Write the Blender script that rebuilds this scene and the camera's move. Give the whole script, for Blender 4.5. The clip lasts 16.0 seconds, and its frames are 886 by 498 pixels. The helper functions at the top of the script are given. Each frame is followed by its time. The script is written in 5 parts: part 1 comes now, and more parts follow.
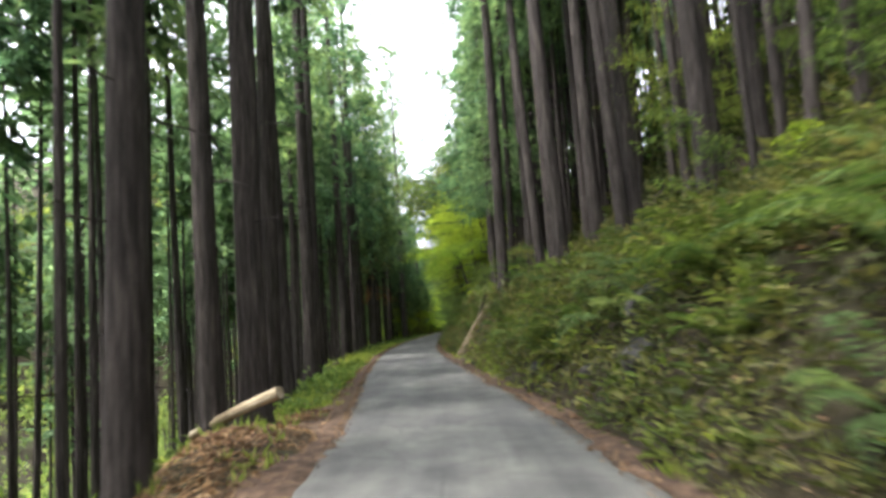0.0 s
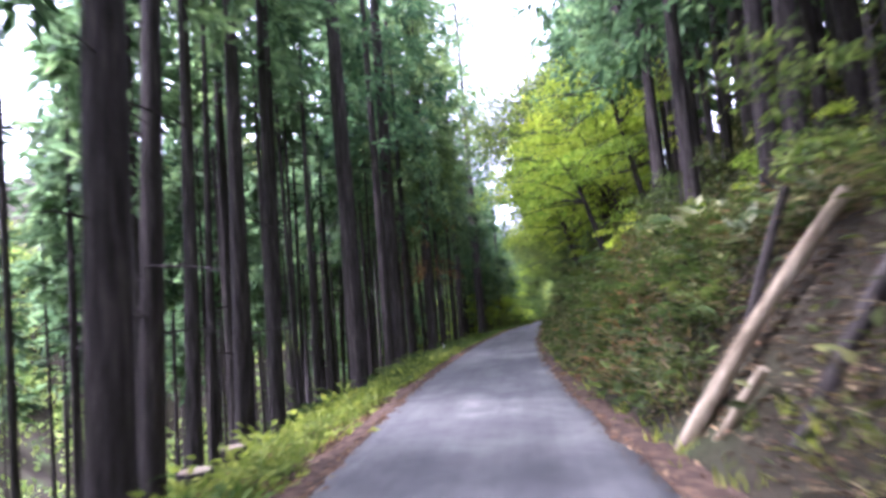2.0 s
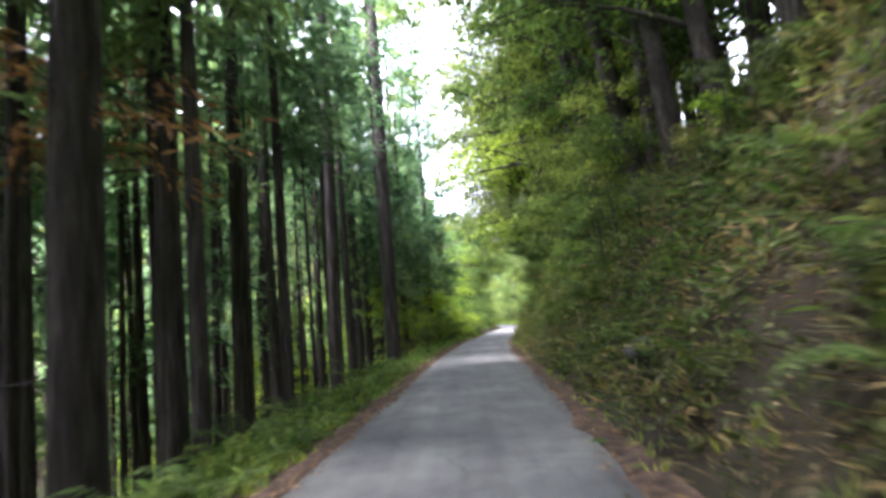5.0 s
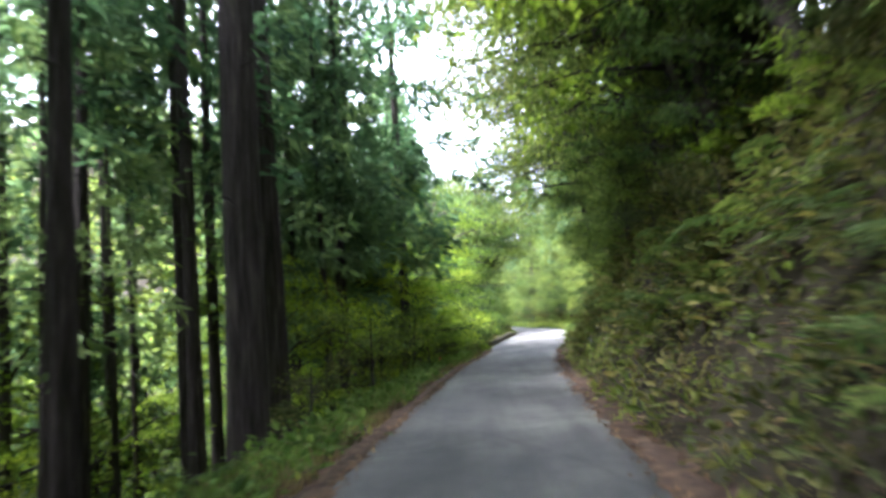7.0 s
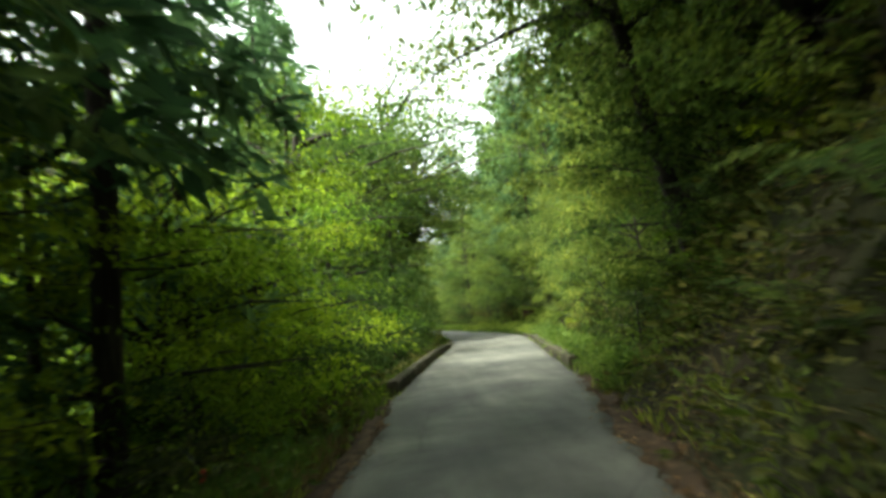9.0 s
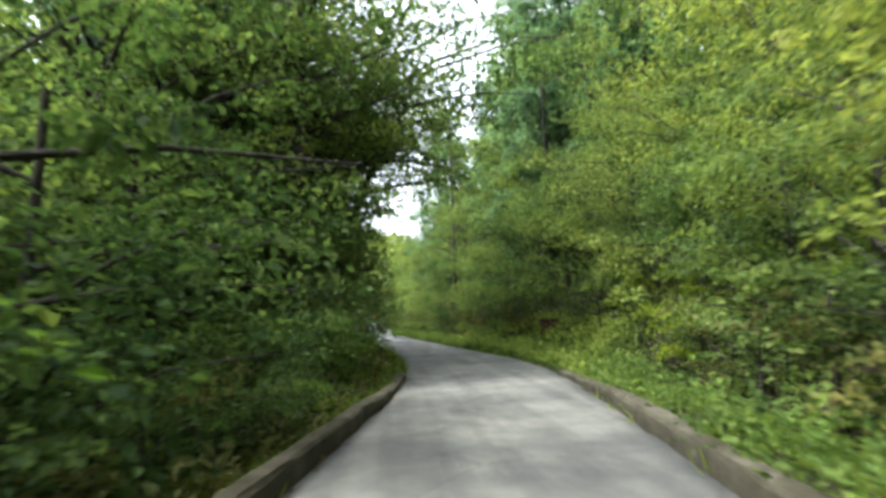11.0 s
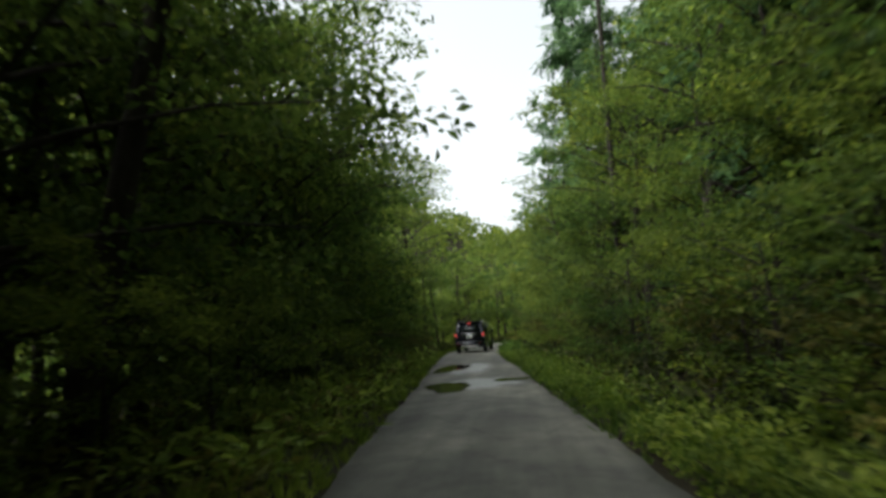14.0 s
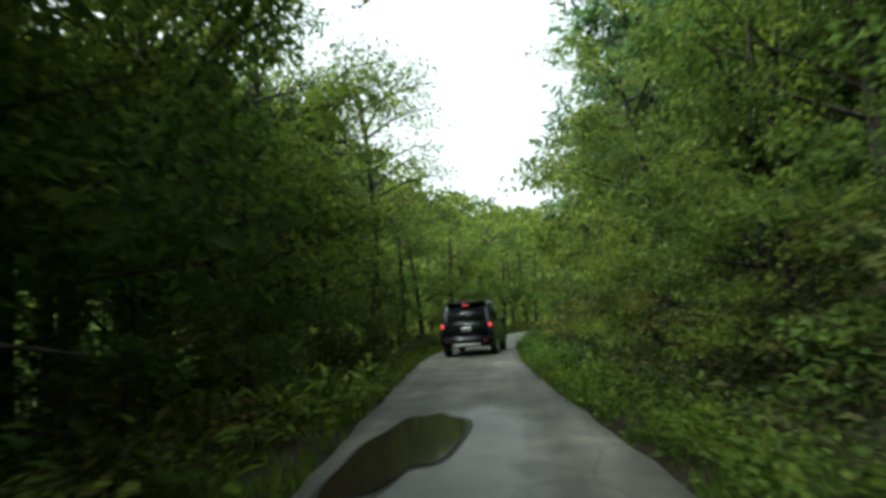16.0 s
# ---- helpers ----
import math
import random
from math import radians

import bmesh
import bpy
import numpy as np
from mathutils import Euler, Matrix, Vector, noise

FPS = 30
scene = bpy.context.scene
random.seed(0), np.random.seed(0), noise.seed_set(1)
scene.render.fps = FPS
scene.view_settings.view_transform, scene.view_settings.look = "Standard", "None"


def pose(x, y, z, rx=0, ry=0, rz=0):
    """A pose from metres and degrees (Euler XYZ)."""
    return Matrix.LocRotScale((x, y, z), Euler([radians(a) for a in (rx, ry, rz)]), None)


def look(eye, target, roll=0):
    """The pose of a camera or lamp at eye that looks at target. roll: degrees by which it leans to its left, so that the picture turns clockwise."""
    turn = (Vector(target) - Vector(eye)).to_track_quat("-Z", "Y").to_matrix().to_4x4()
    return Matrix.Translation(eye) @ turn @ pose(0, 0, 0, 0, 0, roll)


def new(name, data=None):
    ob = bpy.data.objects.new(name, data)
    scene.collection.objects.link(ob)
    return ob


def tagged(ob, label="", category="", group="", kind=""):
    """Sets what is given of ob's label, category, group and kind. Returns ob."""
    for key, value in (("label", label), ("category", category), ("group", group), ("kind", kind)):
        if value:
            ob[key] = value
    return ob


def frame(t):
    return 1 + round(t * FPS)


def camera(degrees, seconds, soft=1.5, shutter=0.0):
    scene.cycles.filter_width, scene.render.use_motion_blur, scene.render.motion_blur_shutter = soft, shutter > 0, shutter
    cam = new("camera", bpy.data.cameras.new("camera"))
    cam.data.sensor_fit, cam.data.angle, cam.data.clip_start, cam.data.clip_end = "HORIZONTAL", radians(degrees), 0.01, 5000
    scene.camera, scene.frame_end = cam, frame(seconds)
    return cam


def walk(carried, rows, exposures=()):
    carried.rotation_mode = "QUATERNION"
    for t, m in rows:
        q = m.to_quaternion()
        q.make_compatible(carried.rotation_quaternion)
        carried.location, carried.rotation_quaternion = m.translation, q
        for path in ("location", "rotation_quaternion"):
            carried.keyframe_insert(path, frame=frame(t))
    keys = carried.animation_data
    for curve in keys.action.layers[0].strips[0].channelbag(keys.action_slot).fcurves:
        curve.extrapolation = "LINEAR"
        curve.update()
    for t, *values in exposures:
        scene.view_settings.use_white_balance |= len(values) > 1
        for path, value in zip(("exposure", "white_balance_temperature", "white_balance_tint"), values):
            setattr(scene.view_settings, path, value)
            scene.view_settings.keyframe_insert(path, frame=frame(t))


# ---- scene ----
cam = camera(67.3, 16.0, soft=3.4, shutter=0.35)
PATH = [
    (0.0, pose(0.00, 0.00, 1.40, 96.30, 3.90, 0.40)),
    (0.5, pose(0.04, 5.04, 1.40, 96.30, 3.70, 4.00)),
    (1.0, pose(-0.21, 10.04, 1.40, 95.90, 4.80, 6.40)),
    (1.5, pose(-0.63, 15.25, 1.40, 96.00, 4.60, 7.10)),
    (2.0, pose(-0.97, 20.33, 1.40, 96.00, 4.80, 7.30)),
    (2.5, pose(-1.34, 25.70, 1.40, 96.30, 5.00, 7.20)),
    (3.0, pose(-1.72, 30.79, 1.40, 95.90, 5.60, 5.70)),
    (3.5, pose(-1.89, 35.78, 1.40, 96.40, 6.20, 4.00)),
    (4.0, pose(-1.93, 40.24, 1.40, 96.10, 5.50, 2.70)),
    (6.5, pose(-1.62, 64.54, 1.40, 96.10, 3.80, 1.60)),
    (7.0, pose(-1.43, 69.81, 1.40, 96.10, 4.10, 2.30)),
    (7.5, pose(-1.22, 74.74, 1.40, 95.80, 4.50, 2.20)),
    (8.0, pose(-1.09, 79.65, 1.40, 95.90, 4.70, 0.00)),
    (8.5, pose(-0.72, 84.15, 1.40, 95.90, 6.00, -2.20)),
    (9.0, pose(-0.29, 88.35, 1.40, 95.70, 6.30, -3.70)),
    (11.5, pose(2.48, 110.54, 1.40, 95.90, 2.30, -4.70)),
    (12.0, pose(3.16, 115.22, 1.40, 96.30, 2.60, -4.50)),
    (12.5, pose(3.66, 119.77, 1.40, 96.30, 2.90, -2.40)),
    (13.0, pose(3.90, 124.31, 1.40, 96.90, 3.70, 1.10)),
    (13.5, pose(3.67, 128.84, 1.40, 97.70, 4.10, 4.10)),
    (14.0, pose(3.41, 133.42, 1.40, 97.00, 3.70, 6.50)),
    (14.5, pose(3.09, 137.84, 1.40, 97.00, 3.80, 6.80)),
    (15.0, pose(2.72, 142.22, 1.40, 96.60, 3.80, 6.80)),
    (15.5, pose(2.44, 146.21, 1.40, 96.70, 3.10, 6.60)),
    (16.0, pose(2.18, 150.29, 1.40, 95.80, 3.70, 6.30)),
]
walk(cam, PATH, exposures=[(0.0, 2.95, 6100, 16), (1.0, 3.4, 5600, 38), (2.0, 3.6, 5250, 44), (2.5, 4.05, 5050, 50), (3.2, 4.05, 5400, 38), (4.2, 4.25, 5700, 28), (6.5, 4.12, 5450, 30), (7.0, 4.05, 5500, 24), (8.0, 3.25, 6200, 0),
                          (8.5, 3.05, 6100, -2), (9.2, 2.6, 6800, -8), (11.3, 2.55, 5700, 10), (12.0, 3.2, 5500, 8), (12.5, 3.0, 5700, 0), (13.0, 2.75, 5950, -10), (13.5, 1.7, 6200, -4), (14.0, 1.1, 6300, 4), (15.0, 1.0, 6200, 4), (16.0, 1.4, 6100, -4)])

# ---- light: bright overcast, a weak wide sun from high on the left ----
SUN_ELEV, SUN_AZ = 61.0, -106.0
world = bpy.data.worlds.new("world")
scene.world = world
world.use_nodes = True
wn, wl = world.node_tree.nodes, world.node_tree.links
sky = wn.new("ShaderNodeTexSky")
sky.sky_type, sky.sun_disc = "NISHITA", False
sky.sun_elevation, sky.sun_rotation = radians(SUN_ELEV), radians(SUN_AZ)
sky.dust_density, sky.air_density = 4.0, 1.0
cloud = wn.new("ShaderNodeHueSaturation")
cloud.inputs["Saturation"].default_value = 0.12
wl.new(sky.outputs[0], cloud.inputs["Color"])
wl.new(cloud.outputs[0], wn["Background"].inputs[0])
wn["Background"].inputs[1].default_value = 0.15
sun = new("sun", bpy.data.lights.new("sun", "SUN"))
sun.data.energy, sun.data.angle, sun.data.color = 1.4, radians(12), (1.0, 0.95, 0.86)
_az, _el = radians(SUN_AZ), radians(SUN_ELEV)
sun.matrix_world = look((0, 0, 60), (0 - math.sin(_az) * math.cos(_el), -math.cos(_az) * math.cos(_el), 60 - math.sin(_el)))

# ---- materials ----


def material(name, rough=0.8, metal=0.0, base=None):
    m = bpy.data.materials.new(name)
    m.use_nodes = True
    b = m.node_tree.nodes["Principled BSDF"]
    b.inputs["Roughness"].default_value, b.inputs["Metallic"].default_value = rough, metal
    if base:
        b.inputs["Base Color"].default_value = (*base, 1)
    return m, m.node_tree.nodes, m.node_tree.links, b


def ramp(n, l, fac, stops):
    r = n.new("ShaderNodeValToRGB")
    while len(r.color_ramp.elements) < len(stops):
        r.color_ramp.elements.new(0.5)
    for e, (p, c) in zip(r.color_ramp.elements, stops):
        e.position, e.color = p, (*c, 1)
    l.new(fac, r.inputs[0])
    return r.outputs[0]


def noise_tex(n, l, scale, detail=4.0, stretch=(1, 1, 1), rough=0.55):
    c, mp, t = n.new("ShaderNodeTexCoord"), n.new("ShaderNodeMapping"), n.new("ShaderNodeTexNoise")
    mp.inputs["Scale"].default_value = stretch
    t.inputs["Scale"].default_value, t.inputs["Detail"].default_value, t.inputs["Roughness"].default_value = scale, detail, rough
    l.new(c.outputs["Object"], mp.inputs[0])
    l.new(mp.outputs[0], t.inputs[0])
    return t.outputs[0]


def mixed(n, l, fac, a, b, mode="MIX"):
    m = n.new("ShaderNodeMix")
    m.data_type, m.blend_type = "RGBA", mode
    for sock, v in ((m.inputs[0], fac), (m.inputs[6], a), (m.inputs[7], b)):
        if isinstance(v, (int, float)):
            sock.default_value = v
        elif isinstance(v, tuple):
            sock.default_value = (*v, 1)
        else:
            l.new(v, sock)
    return m.outputs[2]


def bump(n, l, b, height, strength, dist=0.02):
    k = n.new("ShaderNodeBump")
    k.inputs["Strength"].default_value, k.inputs["Distance"].default_value = strength, dist
    l.new(height, k.inputs["Height"])
    l.new(k.outputs[0], b.inputs["Normal"])


def earthy(name, dark, mid, light, scale=1.2, fine=25.0, rough=0.95, stretch=(1, 1, 1), relief=0.6, dist=0.03):
    """A rough surface with variation at a broad and a fine scale."""
    m, n, l, b = material(name, rough)
    b.inputs["Specular IOR Level"].default_value = 0.12
    broad = ramp(n, l, noise_tex(n, l, scale, 5, stretch), [(0.3, dark), (0.52, mid), (0.72, light)])
    grain = noise_tex(n, l, fine, 6, stretch, 0.7)
    c = mixed(n, l, 0.55, broad, ramp(n, l, grain, [(0.3, (0.35, 0.35, 0.35)), (0.7, (1.5, 1.5, 1.5))]), "MULTIPLY")
    l.new(c, b.inputs["Base Color"])
    bump(n, l, b, grain, relief, dist)
    return m


def leafy(name, dark, mid, light, trans=0.35, rough=0.68, glow=(1.5, 1.5, 0.95)):
    """Leaves: each one its own tint, part of the light passes through."""
    m, n, l, b = material(name, rough)
    b.inputs["Specular IOR Level"].default_value = 0.1
    geo, info, out = n.new("ShaderNodeNewGeometry"), n.new("ShaderNodeObjectInfo"), n["Material Output"]
    tint = ramp(n, l, geo.outputs["Random Per Island"], [(0.0, dark), (0.5, mid), (1.0, light)])
    broad = ramp(n, l, noise_tex(n, l, 0.9, 3), [(0.3, (0.45, 0.48, 0.5)), (0.7, (1.5, 1.42, 1.15))])
    own = ramp(n, l, info.outputs["Random"], [(0.0, (0.55, 0.68, 0.7)), (0.5, (0.95, 0.97, 0.95)), (1.0, (1.35, 1.22, 0.92))])
    c = mixed(n, l, 1.0, mixed(n, l, 1.0, tint, broad, "MULTIPLY"), own, "MULTIPLY")
    l.new(c, b.inputs["Base Color"])
    tr, mx = n.new("ShaderNodeBsdfTranslucent"), n.new("ShaderNodeMixShader")
    l.new(mixed(n, l, 1.0, c, glow, "MULTIPLY"), tr.inputs[0])
    mx.inputs[0].default_value = trans
    l.new(b.outputs[0], mx.inputs[1])
    l.new(tr.outputs[0], mx.inputs[2])
    l.new(mx.outputs[0], out.inputs[0])
    return m


M_BARK = earthy("cedar_bark", (0.018, 0.0155, 0.0135), (0.046, 0.039, 0.034), (0.10, 0.085, 0.072), 3.0, 14.0, 0.9, (6, 6, 0.5), 0.9, 0.03)
M_BARK2 = earthy("grey_bark", (0.02, 0.017, 0.014), (0.042, 0.036, 0.03), (0.085, 0.075, 0.06), 3.0, 14.0, 0.9, (3, 3, 1), 0.7, 0.02)
M_LOG = earthy("peeled_log", (0.10, 0.075, 0.045), (0.26, 0.215, 0.135), (0.46, 0.41, 0.30), 3.5, 14.0, 0.8, (2, 2, 0.35), 0.8, 0.015)
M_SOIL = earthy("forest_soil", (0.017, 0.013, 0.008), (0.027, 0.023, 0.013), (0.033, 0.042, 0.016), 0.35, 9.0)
M_LITTER = leafy("fallen_needles", (0.06, 0.034, 0.022), (0.16, 0.09, 0.056), (0.32, 0.215, 0.135), 0.1, 0.8)
M_CEDAR = leafy("cedar_needles", (0.066, 0.11, 0.068), (0.11, 0.17, 0.098), (0.165, 0.24, 0.13), 0.56, glow=(1.3, 1.4, 1.1))
M_DEAD = leafy("dead_sprays", (0.07, 0.038, 0.023), (0.12, 0.07, 0.041), (0.18, 0.115, 0.07), 0.25)
M_LEAF = leafy("broad_leaf", (0.048, 0.083, 0.028), (0.092, 0.14, 0.045), (0.15, 0.195, 0.064), 0.5)
M_BRIGHT = leafy("maple_leaf", (0.115, 0.185, 0.024), (0.195, 0.285, 0.04), (0.29, 0.375, 0.062), 0.56)
M_HILL = leafy("hillside_leaf", (0.066, 0.108, 0.038), (0.122, 0.172, 0.057), (0.195, 0.238, 0.08), 0.45)
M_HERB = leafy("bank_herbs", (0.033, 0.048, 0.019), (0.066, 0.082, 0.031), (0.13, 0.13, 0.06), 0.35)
M_DRY = leafy("dry_grass", (0.09, 0.065, 0.038), (0.15, 0.115, 0.065), (0.22, 0.18, 0.11), 0.2)
M_FERN = leafy("fern_frond", (0.046, 0.078, 0.024), (0.08, 0.122, 0.036), (0.128, 0.17, 0.058), 0.42)
# yellow-green grass, lighter than verge_grass: sunlight on the verge is in its colour
M_LIT_VERGE = leafy("sunny_verge_grass", (0.095, 0.145, 0.036), (0.155, 0.22, 0.055), (0.24, 0.3, 0.09), 0.42)
M_PALE = leafy("pale_broad_leaf", (0.10, 0.125, 0.075), (0.2, 0.235, 0.155), (0.36, 0.385, 0.29), 0.3, 0.5)
M_GRASS = leafy("verge_grass", (0.052, 0.092, 0.024), (0.09, 0.15, 0.038), (0.15, 0.205, 0.058), 0.4)


def road_material():
    m, n, l, b = material("worn_asphalt", 0.8)
    sep, c = n.new("ShaderNodeSeparateXYZ"), n.new("ShaderNodeTexCoord")
    l.new(c.outputs["Object"], sep.inputs[0])
    along = n.new("ShaderNodeMapRange")
    along.inputs["From Min"].default_value, along.inputs["From Max"].default_value = 92.0, 116.0
    l.new(sep.outputs[1], along.inputs[0])
    patch = noise_tex(n, l, 0.8, 5, (1.0, 0.55, 1))
    black = ramp(n, l, patch, [(0.3, (0.0415, 0.043, 0.0385)), (0.5, (0.068, 0.0685, 0.06)), (0.7, (0.106, 0.105, 0.09))])
    pale = ramp(n, l, patch, [(0.3, (0.068, 0.067, 0.058)), (0.5, (0.108, 0.105, 0.089)), (0.7, (0.158, 0.152, 0.128))])
    col = mixed(n, l, along.outputs[0], black, pale)
    grit = noise_tex(n, l, 60.0, 6, rough=0.8)
    col = mixed(n, l, 0.6, col, ramp(n, l, grit, [(0.3, (0.5, 0.5, 0.5)), (0.7, (1.45, 1.45, 1.45))]), "MULTIPLY")
    streak = noise_tex(n, l, 1.0, 3, (2.2, 0.10, 1))
    col = mixed(n, l, 0.8, col, ramp(n, l, streak, [(0.35, (0.7, 0.7, 0.7)), (0.65, (1.3, 1.3, 1.3))]), "MULTIPLY")
    large = noise_tex(n, l, 0.22, 4)
    col = mixed(n, l, 0.8, col, ramp(n, l, large, [(0.35, (0.55, 0.56, 0.58)), (0.65, (1.3, 1.29, 1.25))]), "MULTIPLY")
    blotch = noise_tex(n, l, 1.7, 5, (1.0, 0.8, 1), 0.65)
    col = mixed(n, l, 0.9, col, ramp(n, l, blotch, [(0.36, (0.72, 0.72, 0.73)), (0.62, (1.25, 1.24, 1.22))]), "MULTIPLY")
    crack = n.new("ShaderNodeTexVoronoi")
    crack.feature = "DISTANCE_TO_EDGE"
    crack.inputs["Scale"].default_value = 0.55
    wob, c2 = noise_tex(n, l, 2.2, 4), n.new("ShaderNodeTexCoord")
    l.new(mixed(n, l, 0.16, c2.outputs["Object"], wob), crack.inputs["Vector"])
    col = mixed(n, l, 0.6, col, ramp(n, l, crack.outputs["Distance"], [(0.0, (0.4, 0.4, 0.4)), (0.008, (0.85, 0.85, 0.85)), (0.016, (1.0, 1.0, 1.0))]), "MULTIPLY")
    # wet sheen round the puddles
    wet = None
    edge = noise_tex(n, l, 1.3, 4, (1.6, 0.7, 1), 0.6)
    for wx, wy, rx, ry in ((1.56, 157.4, 0.75, 3.2), (2.23, 150.7, 1.1, 1.6)):
        mp, dist, add, fade = n.new("ShaderNodeMapping"), n.new("ShaderNodeVectorMath"), n.new("ShaderNodeMath"), n.new("ShaderNodeMapRange")
        mp.inputs["Location"].default_value, mp.inputs["Scale"].default_value = (-wx / rx, -wy / ry, 0), (1 / rx, 1 / ry, 0)
        dist.operation, add.operation = "LENGTH", "ADD"
        fade.inputs["From Min"].default_value, fade.inputs["From Max"].default_value = 1.75, 1.25
        l.new(c.outputs["Object"], mp.inputs[0])
        l.new(mp.outputs[0], dist.inputs[0])
        l.new(dist.outputs["Value"], add.inputs[0])
        l.new(edge, add.inputs[1])
        l.new(add.outputs[0], fade.inputs[0])
        if wet:
            join = n.new("ShaderNodeMath")
            join.operation = "MAXIMUM"
            l.new(wet, join.inputs[0])
            l.new(fade.outputs[0], join.inputs[1])
            wet = join.outputs[0]
        else:
            wet = fade.outputs[0]
    gloss = n.new("ShaderNodeMapRange")
    gloss.inputs["To Min"].default_value, gloss.inputs["To Max"].default_value = 0.8, 0.3
    l.new(wet, gloss.inputs[0])
    l.new(gloss.outputs[0], b.inputs["Roughness"])
    col = mixed(n, l, wet, col, mixed(n, l, 1.0, col, (0.72, 0.72, 0.74), "MULTIPLY"))
    l.new(col, b.inputs["Base Color"])
    bump(n, l, b, grit, 0.5, 0.01)
    return m


M_ROAD = road_material()
M_DIRT = earthy("packed_dirt", (0.055, 0.048, 0.037), (0.095, 0.085, 0.066), (0.15, 0.137, 0.11), 0.9, 30.0)
M_CURB = earthy("mossy_concrete", (0.028, 0.026, 0.014), (0.062, 0.055, 0.036), (0.11, 0.10, 0.072), 1.5, 20.0)

# ---- mesh helpers ----


class Shape:
    """Vertices and faces gathered from many pieces, made into one mesh."""

    def __init__(self):
        self.v, self.f, self.count = [], [], 0

    def add(self, verts, faces):
        verts, faces = np.asarray(verts, float), np.asarray(faces, int)
        self.v.append(verts)
        self.f.append(faces + self.count)
        self.count += len(verts)
        return self

    def tube(self, pts, radii, seg=8, wobble=0.0, rng=None):
        pts, n = np.asarray(pts, float), len(pts)
        d = np.gradient(pts, axis=0)
        d /= np.linalg.norm(d, axis=1)[:, None] + 1e-9
        side = np.cross(d, (0.31, 0.95, 0.05) if abs(d[0][2]) > 0.7 else (0, 0, 1.0))
        side /= np.linalg.norm(side, axis=1)[:, None] + 1e-9
        up = np.cross(side, d)
        a = np.linspace(0, 2 * math.pi, seg, endpoint=False)
        r = np.asarray(radii, float)[:, None] * (1 + (rng.normal(0, wobble, (n, seg)) if wobble else 0))
        ring = pts[:, None] + r[..., None] * (np.cos(a)[None, :, None] * side[:, None] + np.sin(a)[None, :, None] * up[:, None])
        i, j = np.meshgrid(np.arange(n - 1), np.arange(seg), indexing="ij")
        q = np.stack([i * seg + j, i * seg + (j + 1) % seg, (i + 1) * seg + (j + 1) % seg, (i + 1) * seg + j], -1).reshape(-1, 4)
        self.add(ring.reshape(-1, 3), q)
        for k, sign in ((0, -1), (n - 1, 1)):
            self.add(np.vstack([ring[k], pts[k]]), [[j, (j + 1) % seg, seg, seg][::sign] for j in range(seg)])
        return self

    def leaves(self, at, ahead, normal, length, width, fold=0.25):
        """Folded pointed leaves: one quad each."""
        at, ahead, normal = np.broadcast_arrays(*(np.asarray(a, float) for a in (at, ahead, normal)))
        ahead = ahead / (np.linalg.norm(ahead, axis=1)[:, None] + 1e-9)
        side = np.cross(ahead, normal)
        side /= np.linalg.norm(side, axis=1)[:, None] + 1e-9
        nn = np.cross(side, ahead)
        length, width = np.broadcast_to(length, len(at))[:, None], np.broadcast_to(width, len(at))[:, None]
        mid = at + ahead * length * 0.45
        lift = nn * width * fold
        v = np.stack([at, mid + side * width / 2 + lift, at + ahead * length, mid - side * width / 2 + lift], 1).reshape(-1, 3)
        return self.add(v, np.arange(len(at) * 4).reshape(-1, 4))

    def mesh(self, name, mat, smooth=False):
        v, f = np.vstack(self.v), np.vstack(self.f)
        tri = f[:, 2] == f[:, 3]
        me = bpy.data.meshes.new(name)
        me.vertices.add(len(v))
        me.vertices.foreach_set("co", v.astype(np.float32).ravel())
        sizes = np.where(tri, 3, 4)
        starts = np.concatenate([[0], np.cumsum(sizes)[:-1]])
        loops = f.ravel()[~np.stack([tri & False, tri & False, tri & False, tri], 1).ravel()]
        me.loops.add(len(loops))
        me.loops.foreach_set("vertex_index", loops.astype(np.int32))
        me.polygons.add(len(f))
        me.polygons.foreach_set("loop_start", starts.astype(np.int32))
        me.polygons.foreach_set("use_smooth", np.full(len(f), smooth))
        me.materials.append(mat)
        me.update(calc_edges=True)
        me.validate()
        return me


def thing(name, label, category, group="", kind="", mesh=None):
    return tagged(new(name, mesh), label, category, group, kind)


def part(name, mesh, parent, label=""):
    ob = new(name, mesh)
    ob.parent = parent
    return tagged(ob, label) if label else ob


def unit(rng, n):
    v = rng.normal(size=(n, 3))
    return v / np.linalg.norm(v, axis=1)[:, None]


# ---- the lie of the land: x = centre(y) + u, height land(u, y) ----
ROAD_Y = [-60, -20, 0, 10, 15, 26, 34, 42, 52, 64, 75, 85, 90, 94, 103, 111, 115, 120, 125, 130, 135, 144, 155, 161, 167, 175, 185, 200, 260]
ROAD_X = [0.6, 0.3, 0.15, -0.15, -0.6, -1.5, -1.95, -2.1, -1.95, -0.75, 0.45, 1.9, 2.75, 3.65, 5.5, 7.2, 8.1, 9.1, 9.75, 9.95, 9.9, 9.85, 9.85, 9.8, 9.8, 10.1, 11.4, 16.5, 45]
_slopes = np.gradient(np.array(ROAD_X, float), np.array(ROAD_Y, float))


def bend(y):
    """How far the road swings to the west of ROAD_X beyond the cedars."""
    return 0.231 * np.logaddexp(0, (np.asarray(y, float) - 51) / 3)


